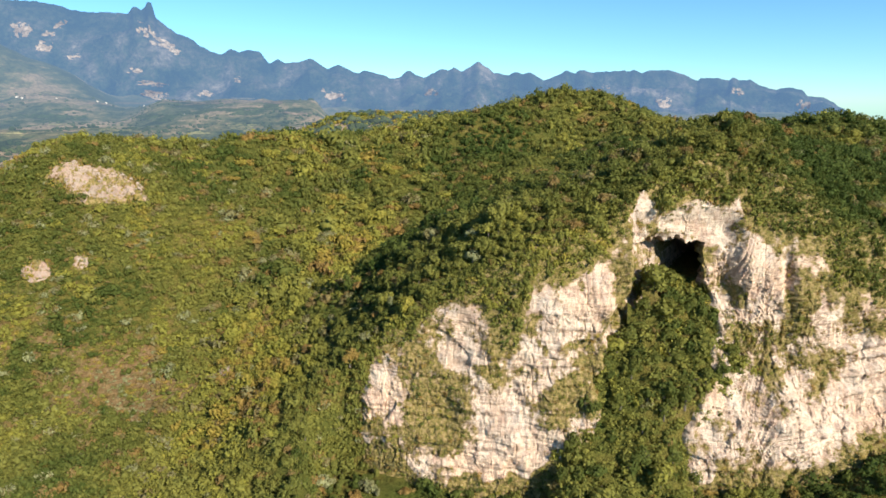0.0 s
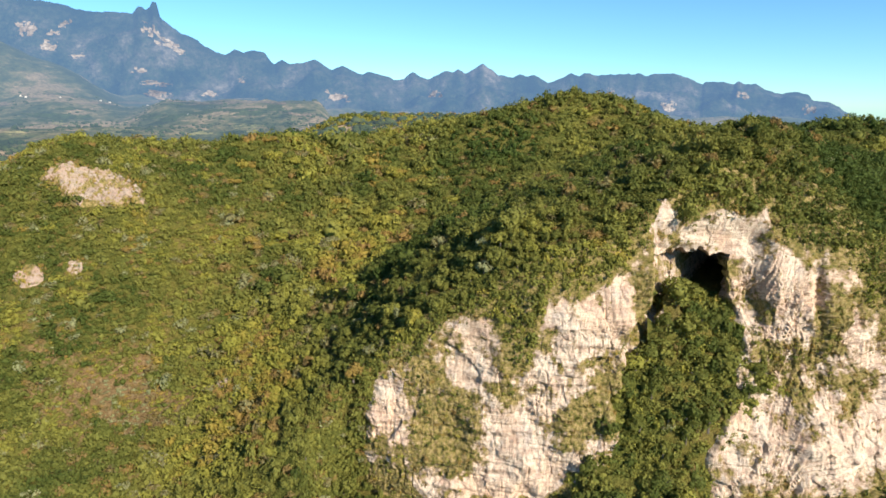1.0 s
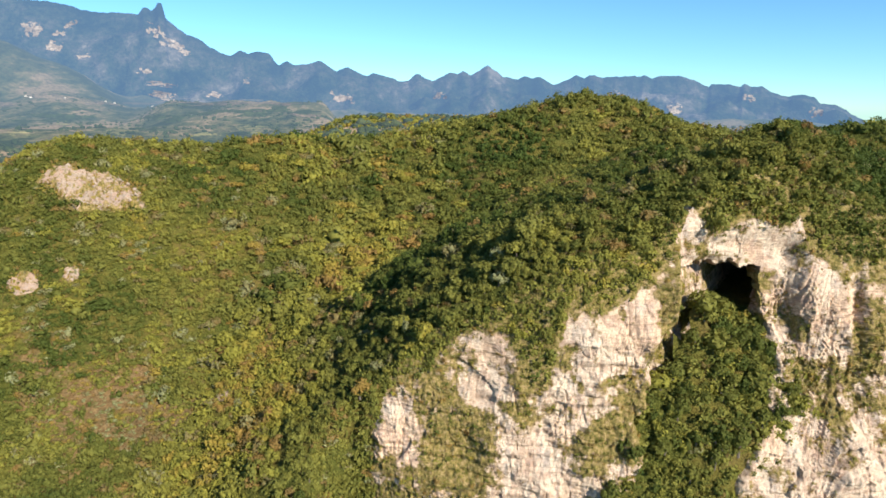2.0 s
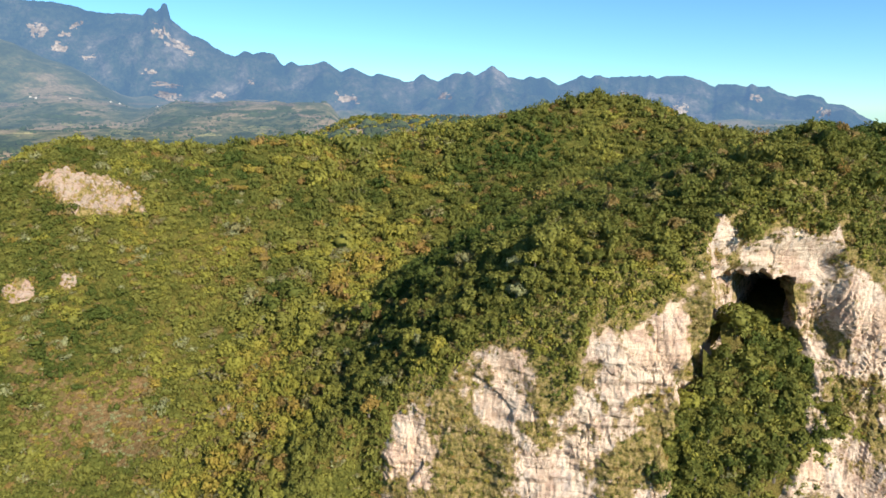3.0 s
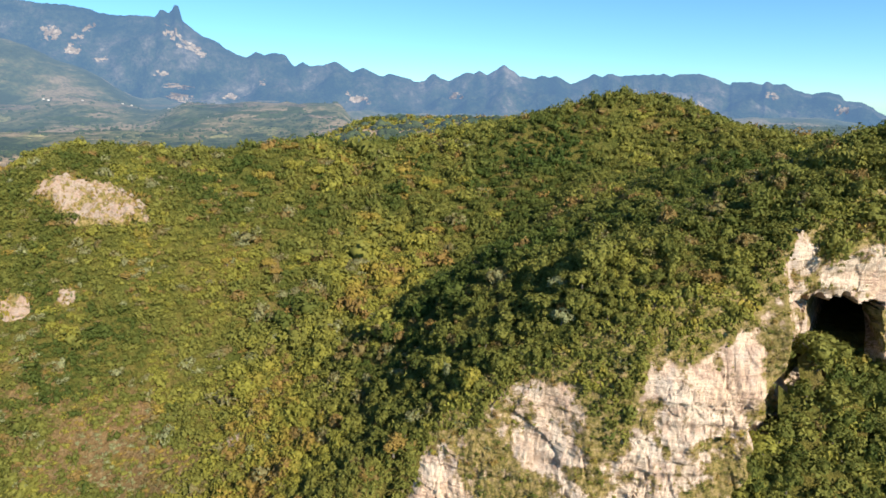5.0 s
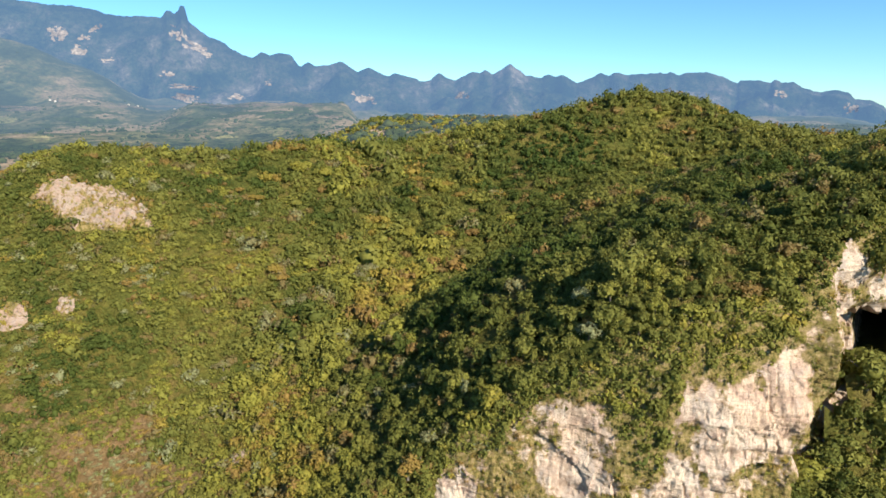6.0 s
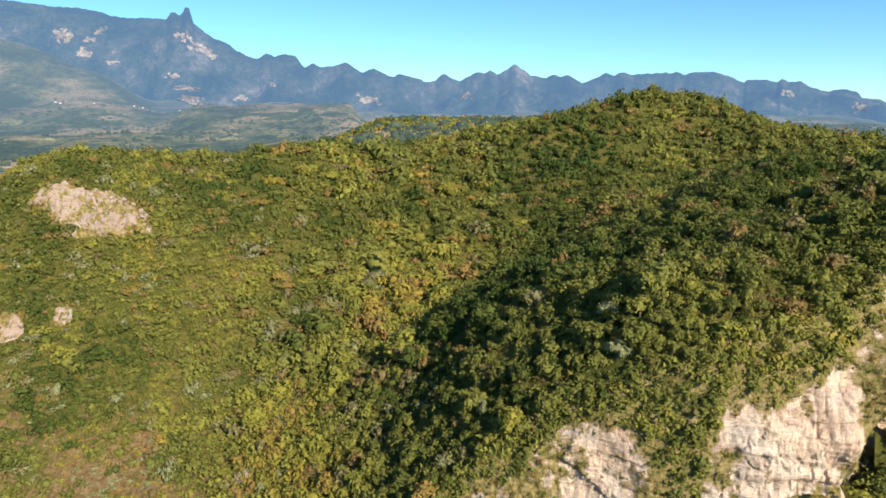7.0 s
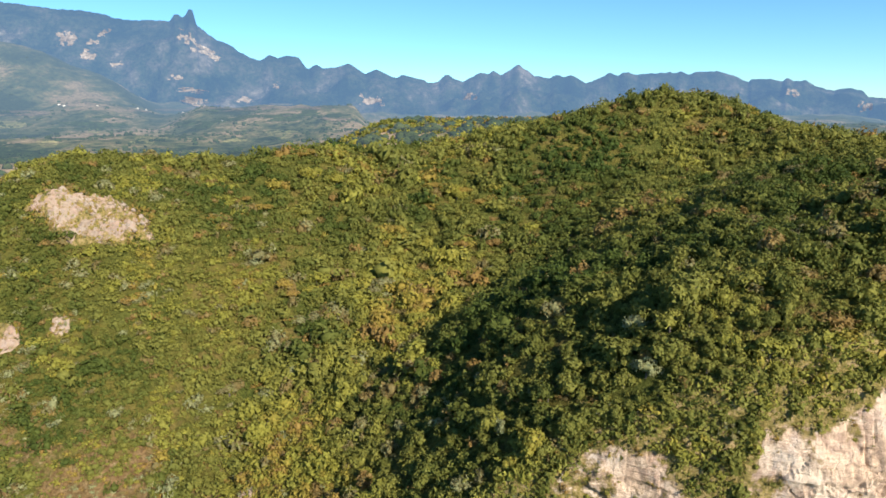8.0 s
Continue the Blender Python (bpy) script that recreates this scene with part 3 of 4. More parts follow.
def drape(name, specs, height, r0, r1, mat, parent, ragged, lift=0.002):
    """Patches that lie on the far ground where each bearing and elevation meets it."""
    for k, (a0, e0, ha, he, slant) in enumerate(specs):
        u, v = np.meshgrid(np.linspace(-1, 1, 44), np.linspace(-1, 1, 24))
        az, el = a0 + ha * u, e0 + he * (v - slant * u)
        R = sight(az, el, height, r0, r1)
        P = np.stack([R * np.sin(np.radians(az)), R * np.cos(np.radians(az)), R * el], -1) * (1 - lift) + np.array([0, 0, 100.0])
        F = grid_faces(24, 44)
        fu, fv = u.ravel()[F].mean(1), v.ravel()[F].mean(1)
        keep = 1 - fu ** 2 - fv ** 2 + ragged * fbm(fu * 2.5 + 7 * k, fv * 2.0, 0, 4, 113) > 0.5
        jump = np.ptp(R.ravel()[F], axis=1) < 160
        if (keep & jump).any():
            P, F = compact(P.reshape(-1, 3), F[keep & jump])
            face = new(name, np_mesh(name, P, F))
            face.data.materials.append(mat)
            face.parent = parent


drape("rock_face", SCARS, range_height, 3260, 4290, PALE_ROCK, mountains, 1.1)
# fields and earth get their haze as emission too
FIELD = hazed_material("far_field", [(0.40, (0.16, 0.17, 0.065)), (0.52, (0.24, 0.22, 0.095)), (0.62, (0.30, 0.24, 0.13))], (600, 0.13), 3500, 0.80, (0.108, 0.172, 0.243))
EARTH = hazed_material("far_earth", [(0.40, (0.12, 0.095, 0.06)), (0.52, (0.24, 0.175, 0.12)), (0.62, (0.38, 0.29, 0.21))], (600, 0.13), 3500, 0.78, (0.108, 0.172, 0.243))
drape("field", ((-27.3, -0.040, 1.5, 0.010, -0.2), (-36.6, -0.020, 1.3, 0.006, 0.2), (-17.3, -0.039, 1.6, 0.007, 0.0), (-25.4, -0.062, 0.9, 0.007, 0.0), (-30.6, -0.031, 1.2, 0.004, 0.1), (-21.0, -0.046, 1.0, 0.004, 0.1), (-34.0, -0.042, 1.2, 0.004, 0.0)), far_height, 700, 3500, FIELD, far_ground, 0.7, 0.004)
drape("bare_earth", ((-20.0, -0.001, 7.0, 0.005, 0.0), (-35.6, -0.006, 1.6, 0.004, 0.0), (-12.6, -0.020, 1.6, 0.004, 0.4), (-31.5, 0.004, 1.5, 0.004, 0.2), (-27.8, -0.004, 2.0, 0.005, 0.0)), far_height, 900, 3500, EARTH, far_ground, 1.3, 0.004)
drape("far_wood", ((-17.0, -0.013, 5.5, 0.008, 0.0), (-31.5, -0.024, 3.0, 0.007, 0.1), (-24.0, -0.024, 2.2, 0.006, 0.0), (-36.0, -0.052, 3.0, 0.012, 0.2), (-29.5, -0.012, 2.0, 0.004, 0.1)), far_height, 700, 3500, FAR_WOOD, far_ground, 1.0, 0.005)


def prism(points, depth):
    """A wall or roof outline drawn out along y: points and faces as triangles."""
    n = len(points)
    v = np.array([(a, -depth / 2, b) for a, b in points] + [(a, depth / 2, b) for a, b in points], float)
    f = [(0, k, k + 1) for k in range(1, n - 1)] + [(n, n + k + 1, n + k) for k in range(1, n - 1)]
    for k in range(n):
        a, b = k, (k + 1) % n
        f += [(a, a + n, b + n), (a, b + n, b)]
    return v, np.array(f)


def make_house(az, el, long, deep, turn):
    r = float(sight(np.array([az]), np.array([el]), far_height, 1000, 3650)[0])
    top = tagged(new("house"), "small whitewashed house with a sheet roof in far fields", "house", group="far houses")
    top.matrix_basis = pose(r * math.sin(radians(az)), r * math.cos(radians(az)), float(far_height(np.array(az), np.array(r))) - 1, 0, 0, turn)
    for name, outline, d, mat in (("wall", [(-long / 2, -2), (long / 2, -2), (long / 2, 3.0), (0, 4.8), (-long / 2, 3.0)], deep, WALL_WHITE),
                                  ("roof", [(-long / 2 - 0.6, 2.7), (0, 4.85), (long / 2 + 0.6, 2.7), (long / 2 + 0.6, 3.0), (0, 5.2), (-long / 2 - 0.6, 3.0)], deep + 1.6, TIN)):
        v, f = prism(outline, d)
        ob = new(name, np_mesh(name, v, f, False))
        ob.data.materials.append(mat)
        ob.parent = top


for spec in ((-33.4, 0.004, 8, 6, 20), (-33.1, 0.002, 6, 5, -30), (-28.2, -0.002, 7, 5, 10), (-27.6, -0.004, 6, 5, 60), (-21.9, -0.021, 6, 5, 30), (-24.9, -0.008, 7, 5, 0), (-30.9, 0.002, 6, 5, 45)):
    make_house(*spec)

# woods and hedges on the far land
FAR_RNG = np.random.default_rng(17)
az, r = FAR_RNG.uniform(-44, 30, 15000), np.exp(FAR_RNG.uniform(math.log(620), math.log(3000), 15000))
x, y = r * np.sin(np.radians(az)), r * np.cos(np.radians(az))
ok = fbm(x / 90, y / 130, 0, 4, 121) + 0.35 * FAR_RNG.normal(size=len(x)) > 0.25
az, r, x, y = az[ok][:3600], r[ok][:3600], x[ok][:3600], y[ok][:3600]
far_spots = np.stack([x, y, far_height(az, r)], 1)


# ---- trees ----
def ball(level):
    bm = bmesh.new()
    bmesh.ops.create_icosphere(bm, subdivisions=level, radius=1)
    v = np.array([p.co[:] for p in bm.verts])
    f = np.array([[p.index for p in q.verts] for q in bm.faces])
    bm.free()
    return v, f


BALLS = {k: ball(k) for k in (1, 2)}


def crown_arrays(rng, leaves, level, flat=0.8, leaf=0.24):
    """A crown of radius about 1 on lobes, with loose leaf sprays on its skin: points and triangles."""
    n = rng.integers(6, 12)
    a = rng.uniform(0, 6.283, n)
    d = rng.uniform(0.15, 0.82, n) ** 0.8
    c = np.stack([d * np.cos(a), d * np.sin(a), rng.uniform(-0.4, 0.7, n) * flat * (1.15 - d)], 1)
    c[0] = (rng.uniform(-0.2, 0.2), rng.uniform(-0.2, 0.2), 0.3 * flat)
    rad = rng.uniform(0.20, 0.46, n)
    rad[0] = 0.5
    v, f = BALLS[level]
    b = v @ c.T
    reach = b + np.sqrt(np.maximum(b * b - (c * c).sum(1) + rad ** 2, 0.0))
    reach = np.where(b * b - (c * c).sum(1) + rad ** 2 > 0, reach, 0.25).max(1)
    core = v * (reach * rng.uniform(0.55, 0.84, len(v)))[:, None]
    pick = rng.integers(0, n, leaves * 3)
    u = rng.normal(size=(leaves * 3, 3))
    u[:, 2] = np.abs(u[:, 2]) * rng.choice([1, 1, 1, -0.6], leaves * 3)
    u /= np.linalg.norm(u, axis=1)[:, None]
    p = c[pick] + u * (rad[pick] * rng.uniform(0.80, 1.22, leaves * 3))[:, None]
    deep = (np.linalg.norm(p[:, None] - c[None], axis=2) < rad[None] * 0.84).any(1)
    p, u = p[~deep][:leaves], u[~deep][:leaves]
    nrm = u + rng.normal(size=u.shape) * 0.5 + np.array([0, 0, 0.25])
    nrm /= np.linalg.norm(nrm, axis=1)[:, None]
    t = np.cross(nrm, rng.normal(size=u.shape))
    t /= np.linalg.norm(t, axis=1)[:, None]
    s = np.cross(nrm, t)
    m = len(p)
    w = (leaf * rng.uniform(0.4, 1.15, m))[:, None]
    h = (leaf * rng.uniform(0.6, 1.6, m))[:, None]
    dip = nrm * w * rng.uniform(-0.5, 0.2, m)[:, None]
    quad = np.stack([p - t * w - s * h * 0.5, p + t * w - s * h * 0.5 + dip, p + s * h], 1).reshape(-1, 3)
    tri = np.arange(m * 3).reshape(-1, 3) + len(core)
    return np.concatenate([core, quad]), np.concatenate([f, tri])


def stick(path, radii, sides=5):
    """A tapered round limb along a path: points and quads as triangles."""
    path = np.asarray(path, float)
    rings = []
    for k, (p, r) in enumerate(zip(path, radii)):
        d = path[min(k + 1, len(path) - 1)] - path[max(k - 1, 0)]
        d /= np.linalg.norm(d)
        e = np.cross(d, (0.3, 0.9, 0.1))
        e /= np.linalg.norm(e)
        g = np.cross(d, e)
        a = np.arange(sides) / sides * 6.2832
        rings.append(p + r * (np.cos(a)[:, None] * e + np.sin(a)[:, None] * g))
    v = np.concatenate(rings)
    f = []
    for k in range(len(path) - 1):
        for j in range(sides):
            a, b = k * sides + j, k * sides + (j + 1) % sides
            f += [(a, b, b + sides), (a, b + sides, a + sides)]
    return v, np.array(f)


def joined(pieces):
    vs, fs, n = [], [], 0
    for v, f in pieces:
        vs.append(v)
        fs.append(f + n)
        n += len(v)
    return np.concatenate(vs), np.concatenate(fs)


def trunk_arrays(rng, height):
    lean = rng.normal(size=2) * 0.25
    pieces = [stick([(0, 0, -1.2), (0, 0, 0.2), (lean[0] * 0.5, lean[1] * 0.5, height * 0.55), (lean[0], lean[1], height * 1.05)], (0.26, 0.20, 0.14, 0.05), 6)]
    for k in range(5):
        a = k * 1.256 + rng.uniform(-0.4, 0.4)
        z0 = height * rng.uniform(0.4, 0.75)
        out = rng.uniform(0.9, 1.6)
        pieces.append(stick([(lean[0] * 0.5, lean[1] * 0.5, z0), (out * 0.5 * math.cos(a), out * 0.5 * math.sin(a), z0 + 0.6),
                             (out * math.cos(a), out * math.sin(a), z0 + 1.3)], (0.09, 0.06, 0.02), 4))
    return joined(pieces)


def merged(places, sizes, tints, variants, rng, lift=0.55, squash=1.0):
    """Many crowns in one mesh: each a turned, scaled variant at its place."""
    vs, fs, ts, n = [], [], [], 0
    kind = rng.integers(0, len(variants), len(places))
    turn = rng.uniform(0, 6.283, len(places))
    tall = rng.uniform(0.65, 1.45, len(places)) * squash
    wide = rng.uniform(0.72, 1.3, (len(places), 2))
    for k, (v, f) in enumerate(variants):
        q = np.flatnonzero(kind == k)
        if not len(q):
            continue
        c, s, r = np.cos(turn[q])[:, None], np.sin(turn[q])[:, None], sizes[q][:, None]
        x = (v[None, :, 0] * c - v[None, :, 1] * s) * r * wide[q][:, :1]
        y = (v[None, :, 0] * s + v[None, :, 1] * c) * r * wide[q][:, 1:]
        z = (v[None, :, 2] + lift) * r * tall[q][:, None]
        p = np.stack([x, y, z], -1) + places[q][:, None, :]
        vs.append(p.reshape(-1, 3))
        fs.append((f[None] + (np.arange(len(q)) * len(v))[:, None, None] + n).reshape(-1, 3))
        ts.append(np.repeat(tints[q], len(v)))
        n += len(q) * len(v)
    return np.concatenate(vs), np.concatenate(fs), np.concatenate(ts)


RNG = np.random.default_rng(7)
FINE = [crown_arrays(RNG, 245, 1, 0.95, 0.124) for _ in range(14)]
MIDDLE = [crown_arrays(RNG, 150, 1, 0.5, 0.13) for _ in range(12)]
BUSHY = [crown_arrays(RNG, 95, 1, 0.6, 0.148) for _ in range(12)]
COARSE = [crown_arrays(RNG, 80, 1, 0.75, 0.165) for _ in range(10)]
TWIG = [crown_arrays(RNG, 28, 1, 0.9, 0.21) for _ in range(6)]
SPRIG = [crown_arrays(RNG, 68, 1, 0.9, 0.2) for _ in range(8)]


LUMP = []
for _ in range(5):
    v, f = BALLS[1]
    LUMP.append((v * RNG.uniform(0.75, 1.2, len(v))[:, None] * np.array([1.3, 1.0, 0.7]), f))


def scattered(x0, x1, y0, y1, step, rng):
    x, y = np.meshgrid(np.arange(x0, x1, step), np.arange(y0, y1, step * 0.87))
    x = x + (np.arange(len(x)) % 2)[:, None] * step / 2
    x, y = x.ravel() + rng.uniform(-0.42, 0.42, x.size) * step, y.ravel() + rng.uniform(-0.42, 0.42, x.size) * step
    seen = (x > -0.78 * y - 12) & (x < 0.74 * y + 14)
    return x[seen], y[seen]


def wood_tint(x, y, rng):
    """Leaf colour by stand and by chance: green on the ridge, turning yellow and rust in the hollow."""
    n = len(x)
    patch = fbm(x / 40, y / 40, 0, 4, 71)
    t = 0.31 - 0.06 * ease(-70, -110, x) - 0.13 * ease(-60, -20, x) * ease(275, 235, y) - 0.11 * ease(365, 400, y) - 0.03 * ease(75, 105, x) * ease(300, 230, y) + 0.26 * patch + rng.normal(size=n) * 0.065
    hollow = ease(5, -40, x - 0.12 * (y - 250)) * ease(190, 215, y)
    t = t + 0.09 * hollow + rng.normal(size=n) * 0.05 * hollow - 0.14 * hollow * ease(0.15, 0.6, fbm(x / 14, y / 20, 0, 3, 77))
    chance = rng.uniform(size=n)
    drift = (x + 80 - (y - 235) * 0.48) / 20.0
    t = t + 0.13 * np.exp(-drift ** 2) * ease(215, 240, y) * ease(400, 350, y)
    t = np.where((chance > 0.88 + 0.05 * ease(300, 350, y)) & (chance < 0.96), rng.uniform(0.82, 0.95, n), t)
    autumn = fbm(x / 13 + 9, y / 13, 0, 2, 73) + 0.30 * hollow
    t = np.where((chance < 0.55) & (autumn > 1.12), rng.uniform(0.66, 0.84, n), t)
    lime = fbm(x / 17 + 30, y / 17, 0, 2, 75) + 0.45 * hollow
    t = np.where((chance < 0.6) & (lime > 0.88) & (autumn < 1.12), rng.uniform(0.48, 0.60, n), t)
    t = np.where((chance < 0.5) & (hollow > 0.6) & (fbm(x / 9 + 50, y / 12, 0, 2, 78) > 0.85), rng.uniform(0.93, 1.0, n), t)
    t = np.where((chance > 0.993) | ((chance > 0.978) & (hollow > 0.8)), rng.uniform(0.86, 1.0, n), t)
    return np.clip(t, 0.03, 1.0)


def add_stuff(name, arrays, label, category, mat=None):
    v, f, t = arrays
    ob = tagged(new(name, np_mesh(name, v, f, True, t)), label, category, kind="stuff")
    ob.data.materials.append(mat or FOLIAGE)
    return ob


def on_land(x, y, sink=0.4):
    return np.stack([x, y, land(x, y) - sink], 1)


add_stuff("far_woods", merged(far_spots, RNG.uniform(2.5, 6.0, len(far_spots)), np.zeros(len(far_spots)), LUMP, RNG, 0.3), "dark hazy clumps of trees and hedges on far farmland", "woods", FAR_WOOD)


# the wooded saddle behind the hollow
SADDLE = [crown_arrays(RNG, 26, 1, 0.7, 0.27) for _ in range(8)]
az, r = RNG.uniform(-18, 9, 2200), RNG.uniform(505, 880, 2200)
x, y = r * np.sin(np.radians(az)), r * np.cos(np.radians(az))
add_stuff("saddle_woods", merged(np.stack([x, y, far_height(az, r) - 0.5], 1), RNG.uniform(2.2, 4.2, len(x)), np.clip(0.56 + 0.3 * fbm(x / 60, y / 60, 0, 4, 123) + RNG.normal(size=len(x)) * 0.14, 0.05, 0.95), SADDLE, RNG, 0.4),
          "olive and brown woods on the low saddle behind the hollow", "woods")


# where bare rock takes the place of trees
OUTCROPS = ((-162.5, 295.5, 22.5, 10.0, 2.4), (-171.0, 254.5, 6.0, 5.0, 1.4), (-155.5, 261.0, 3.5, 3.5, 1.0), (-83.0, 222.5, 3.5, 2.4, 0.6))
stands = (scattered(-60, 215, 142, 300, 3.1, RNG), scattered(-260, -60, 150, 330, 2.55, RNG), scattered(-60, 260, 300, 488, 4.9, RNG), scattered(-330, -60, 330, 480, 4.9, RNG))
x, y = (np.concatenate([a[k] for a in stands]) for k in (0, 1))
z = land(x, y)
broad = ease(-112, -88, x) * ease(0, 14, y - 236 - 26 * ease(-75, -40, x))
steep = np.abs(land(x, y + 1) - land(x, y - 1)) / 2
wall = (x > -20) & (z < hill_top(x, y) - 1.5) & (z < brow_of(x) + 1)
knoll = np.zeros(len(x), bool)
for kx, ky, rx, ry, *_ in OUTCROPS:
    knoll |= ((x - kx) / rx) ** 2 + ((y - ky) / ry) ** 2 < 1.1 + 0.5 * fbm(x / 5, y / 5, 0, 2, 87)
ok = ~wall & ~knoll & ((steep < 6) | (x < -18)) & ((clearing(x, y) < 0.62) | (RNG.uniform(size=len(x)) < 0.26))
ok &= (RNG.uniform(size=len(x)) > 0.55 * broad) | (y > 300) & (x > -60) | (y > 330)
x, y, broad = x[ok], y[ok], broad[ok]
tint = wood_tint(x, y, RNG)
size = 1.35 + 2.0 * RNG.beta(1.2, 1.7, len(x)) * np.where(RNG.uniform(size=len(x)) < 0.14, 1.45, 1.0) * (1 + 0.28 * fbm(x / 9, y / 9, 0, 2, 79)) * np.where(y > 300, 1.05, 1.0)
umbrella = ease(-105, -80, x) * ease(15, -5, x) * ease(225, 245, y) * ease(430, 400, y)
size = size * (1 + 0.45 * umbrella * (RNG.uniform(size=len(x)) < 0.35)) * (1 + 0.42 * np.maximum(broad, ease(320, 345, y)))
# the trees nearest to the camera's way are things of their own
near = (y < 222) & (x > -46) & (x < 66)
order = np.argsort((x + 5) ** 2 + (y - 150) ** 2 + 1e6 * ~near)[:240]
single = np.zeros(len(x), bool)
single[order] = True
ONE_BY_ONE = [(x[i], y[i], size[i], tint[i]) for i in np.flatnonzero(single)]
rest = ~single
for name, part_of, kinds, label in (
        ("ridge_woods", rest & (y < 262) & (x > -62), FINE, "dense green and olive broadleaf canopy on the cliff-top ridge"),
        ("slope_woods", rest & (x <= -62) & (y < 330) & (broad < 0.5), BUSHY, "olive and green scrub woodland covering the western slope"),
        ("hollow_woods", rest & ~((y < 262) & (x > -62)) & ~((x <= -62) & (y < 330) & (broad < 0.5)) & (y < 380), MIDDLE, "mixed green, yellow and rust canopy filling the hollow"),
        ("hill_woods", rest & (y >= 380), COARSE, "green canopy on the far rounded hill and saddle")):
    q = np.flatnonzero(part_of)
    add_stuff(name, merged(on_land(x[q], y[q]), size[q], tint[q], kinds, RNG, 0.32), label, "woods")

# low rust-brown scrub in the clearing and olive undergrowth below the crowns
x, y = scattered(-190, -60, 190, 262, 1.9, RNG)
ok = clearing(x, y) > 0.52
x, y = x[ok], y[ok]
add_stuff("clearing_scrub", merged(on_land(x, y, 0.2), RNG.uniform(0.5, 1.6, len(x)), np.clip(RNG.normal(size=len(x)) * 0.15 + 0.60 + 0.55 * fbm(x / 9, y / 9, 0, 3, 83), 0.3, 1.0), COARSE, RNG, 0.3, 0.8),
          "low rust-brown scrub and dry grass in a hillside clearing", "shrubs")

# low bushes that close the gaps on the western slope
x, y = scattered(-215, -56, 196, 335, 2.8, RNG)
ok = (clearing(x, y) < 0.6) & (np.hypot((x + 162.5) / 23, (y - 295.5) / 10.5) > 1.05)
x, y = x[ok], y[ok]
add_stuff("slope_scrub", merged(on_land(x, y, 0.3), RNG.uniform(0.8, 1.5, len(x)), np.clip(wood_tint(x, y, RNG) + 0.03, 0, 1), TWIG, RNG, 0.45, 0.9),
          "low olive and green bushes between the trees of the western slope", "shrubs")

# woods on the valley floor below the cliff
x, y = scattered(-10, 150, 118, 172, 4.2, RNG)
z = land(x, y)
ok = (z < 6) & (y < cliff_foot(x) - 0.5) & (gully(x, y) < z - 1)
x, y = x[ok], y[ok]
add_stuff("valley_woods", merged(on_land(x, y), RNG.uniform(2.0, 3.1, len(x)), wood_tint(x, y, RNG), FINE, RNG),
          "dark green broadleaf woods at the foot of the cliff", "woods")

# scrub on the cliff: thick along the brow, loose on ledges
x, z = np.meshgrid(np.arange(-33, 140, 1.8), np.arange(-18, 92, 1.6))
x, z = x.ravel() + RNG.uniform(-0.9, 0.9, x.size), z.ravel() + RNG.uniform(-0.8, 0.8, x.size)
y = cliff_y(x, z)
mouth = (x > 57) & (x < 80) & (z < 61)
cover = green_cover(x, z) + RNG.normal(size=len(x)) * 0.07
above = z > brow_line(x, z)
grow = (above | (cover > 0.60)) & ~mouth & (z < hill_top(x, y) + 1)
x, y, z = x[grow], y[grow], z[grow]
thick = z > brow_line(x, z) + 1
add_stuff("cliff_scrub", merged(np.stack([x, y + 0.25, z - 0.7], 1), np.where(thick, RNG.uniform(1.0, 2.1, len(x)), RNG.uniform(0.5, 1.2, len(x))),
          np.clip(np.where(~thick & (RNG.uniform(size=len(x)) < 0.40), 0.90, 0.38) + 0.18 * fbm(x / 14, z / 14, 0, 3, 97) + RNG.normal(size=len(x)) * 0.10, 0.05, 0.96), SPRIG, RNG, 0.4),
          "olive and brown scrub clinging to the brow and ledges of the cliff", "shrubs")


# small dry tufts that break up the bare rock
x, z = RNG.uniform(-30, 126, 7500), RNG.uniform(-12, 74, 7500)
cover = green_cover(x, z) + 0.10 * fbm(x / 2.2, z / 2.2, 0, 3, 98)
ok = (RNG.uniform(size=len(x)) < ease(0.18, 0.62, cover)) & (z < brow_line(x, z) + 1) & ~((x > 56) & (x < 82) & (z < 61)) & (cover < 0.75)
x, z = x[ok], z[ok]
add_stuff("cliff_tufts", merged(np.stack([x, cliff_y(x, z) + 0.1, z - 0.25], 1), RNG.uniform(0.25, 0.75, len(x)), np.clip(0.86 + RNG.normal(size=len(x)) * 0.09 - 0.35 * (RNG.uniform(size=len(x)) < 0.3), 0.2, 0.97), TWIG, RNG, 0.4),
          "dry brown tufts and small bushes dotted over the pale cliff", "shrubs")

x, y = scattered(30, 96, 146, 190, 2.0, RNG)
g = gully(x, y)
ok = (g > np.where((x > 61) & (x < 79) & (y > 174), -99, land(x, y)) - 0.2) & (g > -16)
x, y = x[ok], y[ok]
add_stuff("gully_scrub", merged(np.stack([x, y, gully(x, y) - 0.4], 1), RNG.uniform(1.2, 2.4, len(x)), np.clip(RNG.normal(size=len(x)) * 0.12 + 0.36, 0.03, 0.9), SPRIG, RNG, 0.3),
          "green undergrowth between the trees of the gully", "shrubs")

add_stuff("bank_scrub", merged(BANKS, RNG.uniform(1.2, 2.3, len(BANKS)), wood_tint(BANKS[:, 0], BANKS[:, 1], RNG), SPRIG, RNG, 0.2),
          "olive and green bushes covering steep banks", "shrubs")

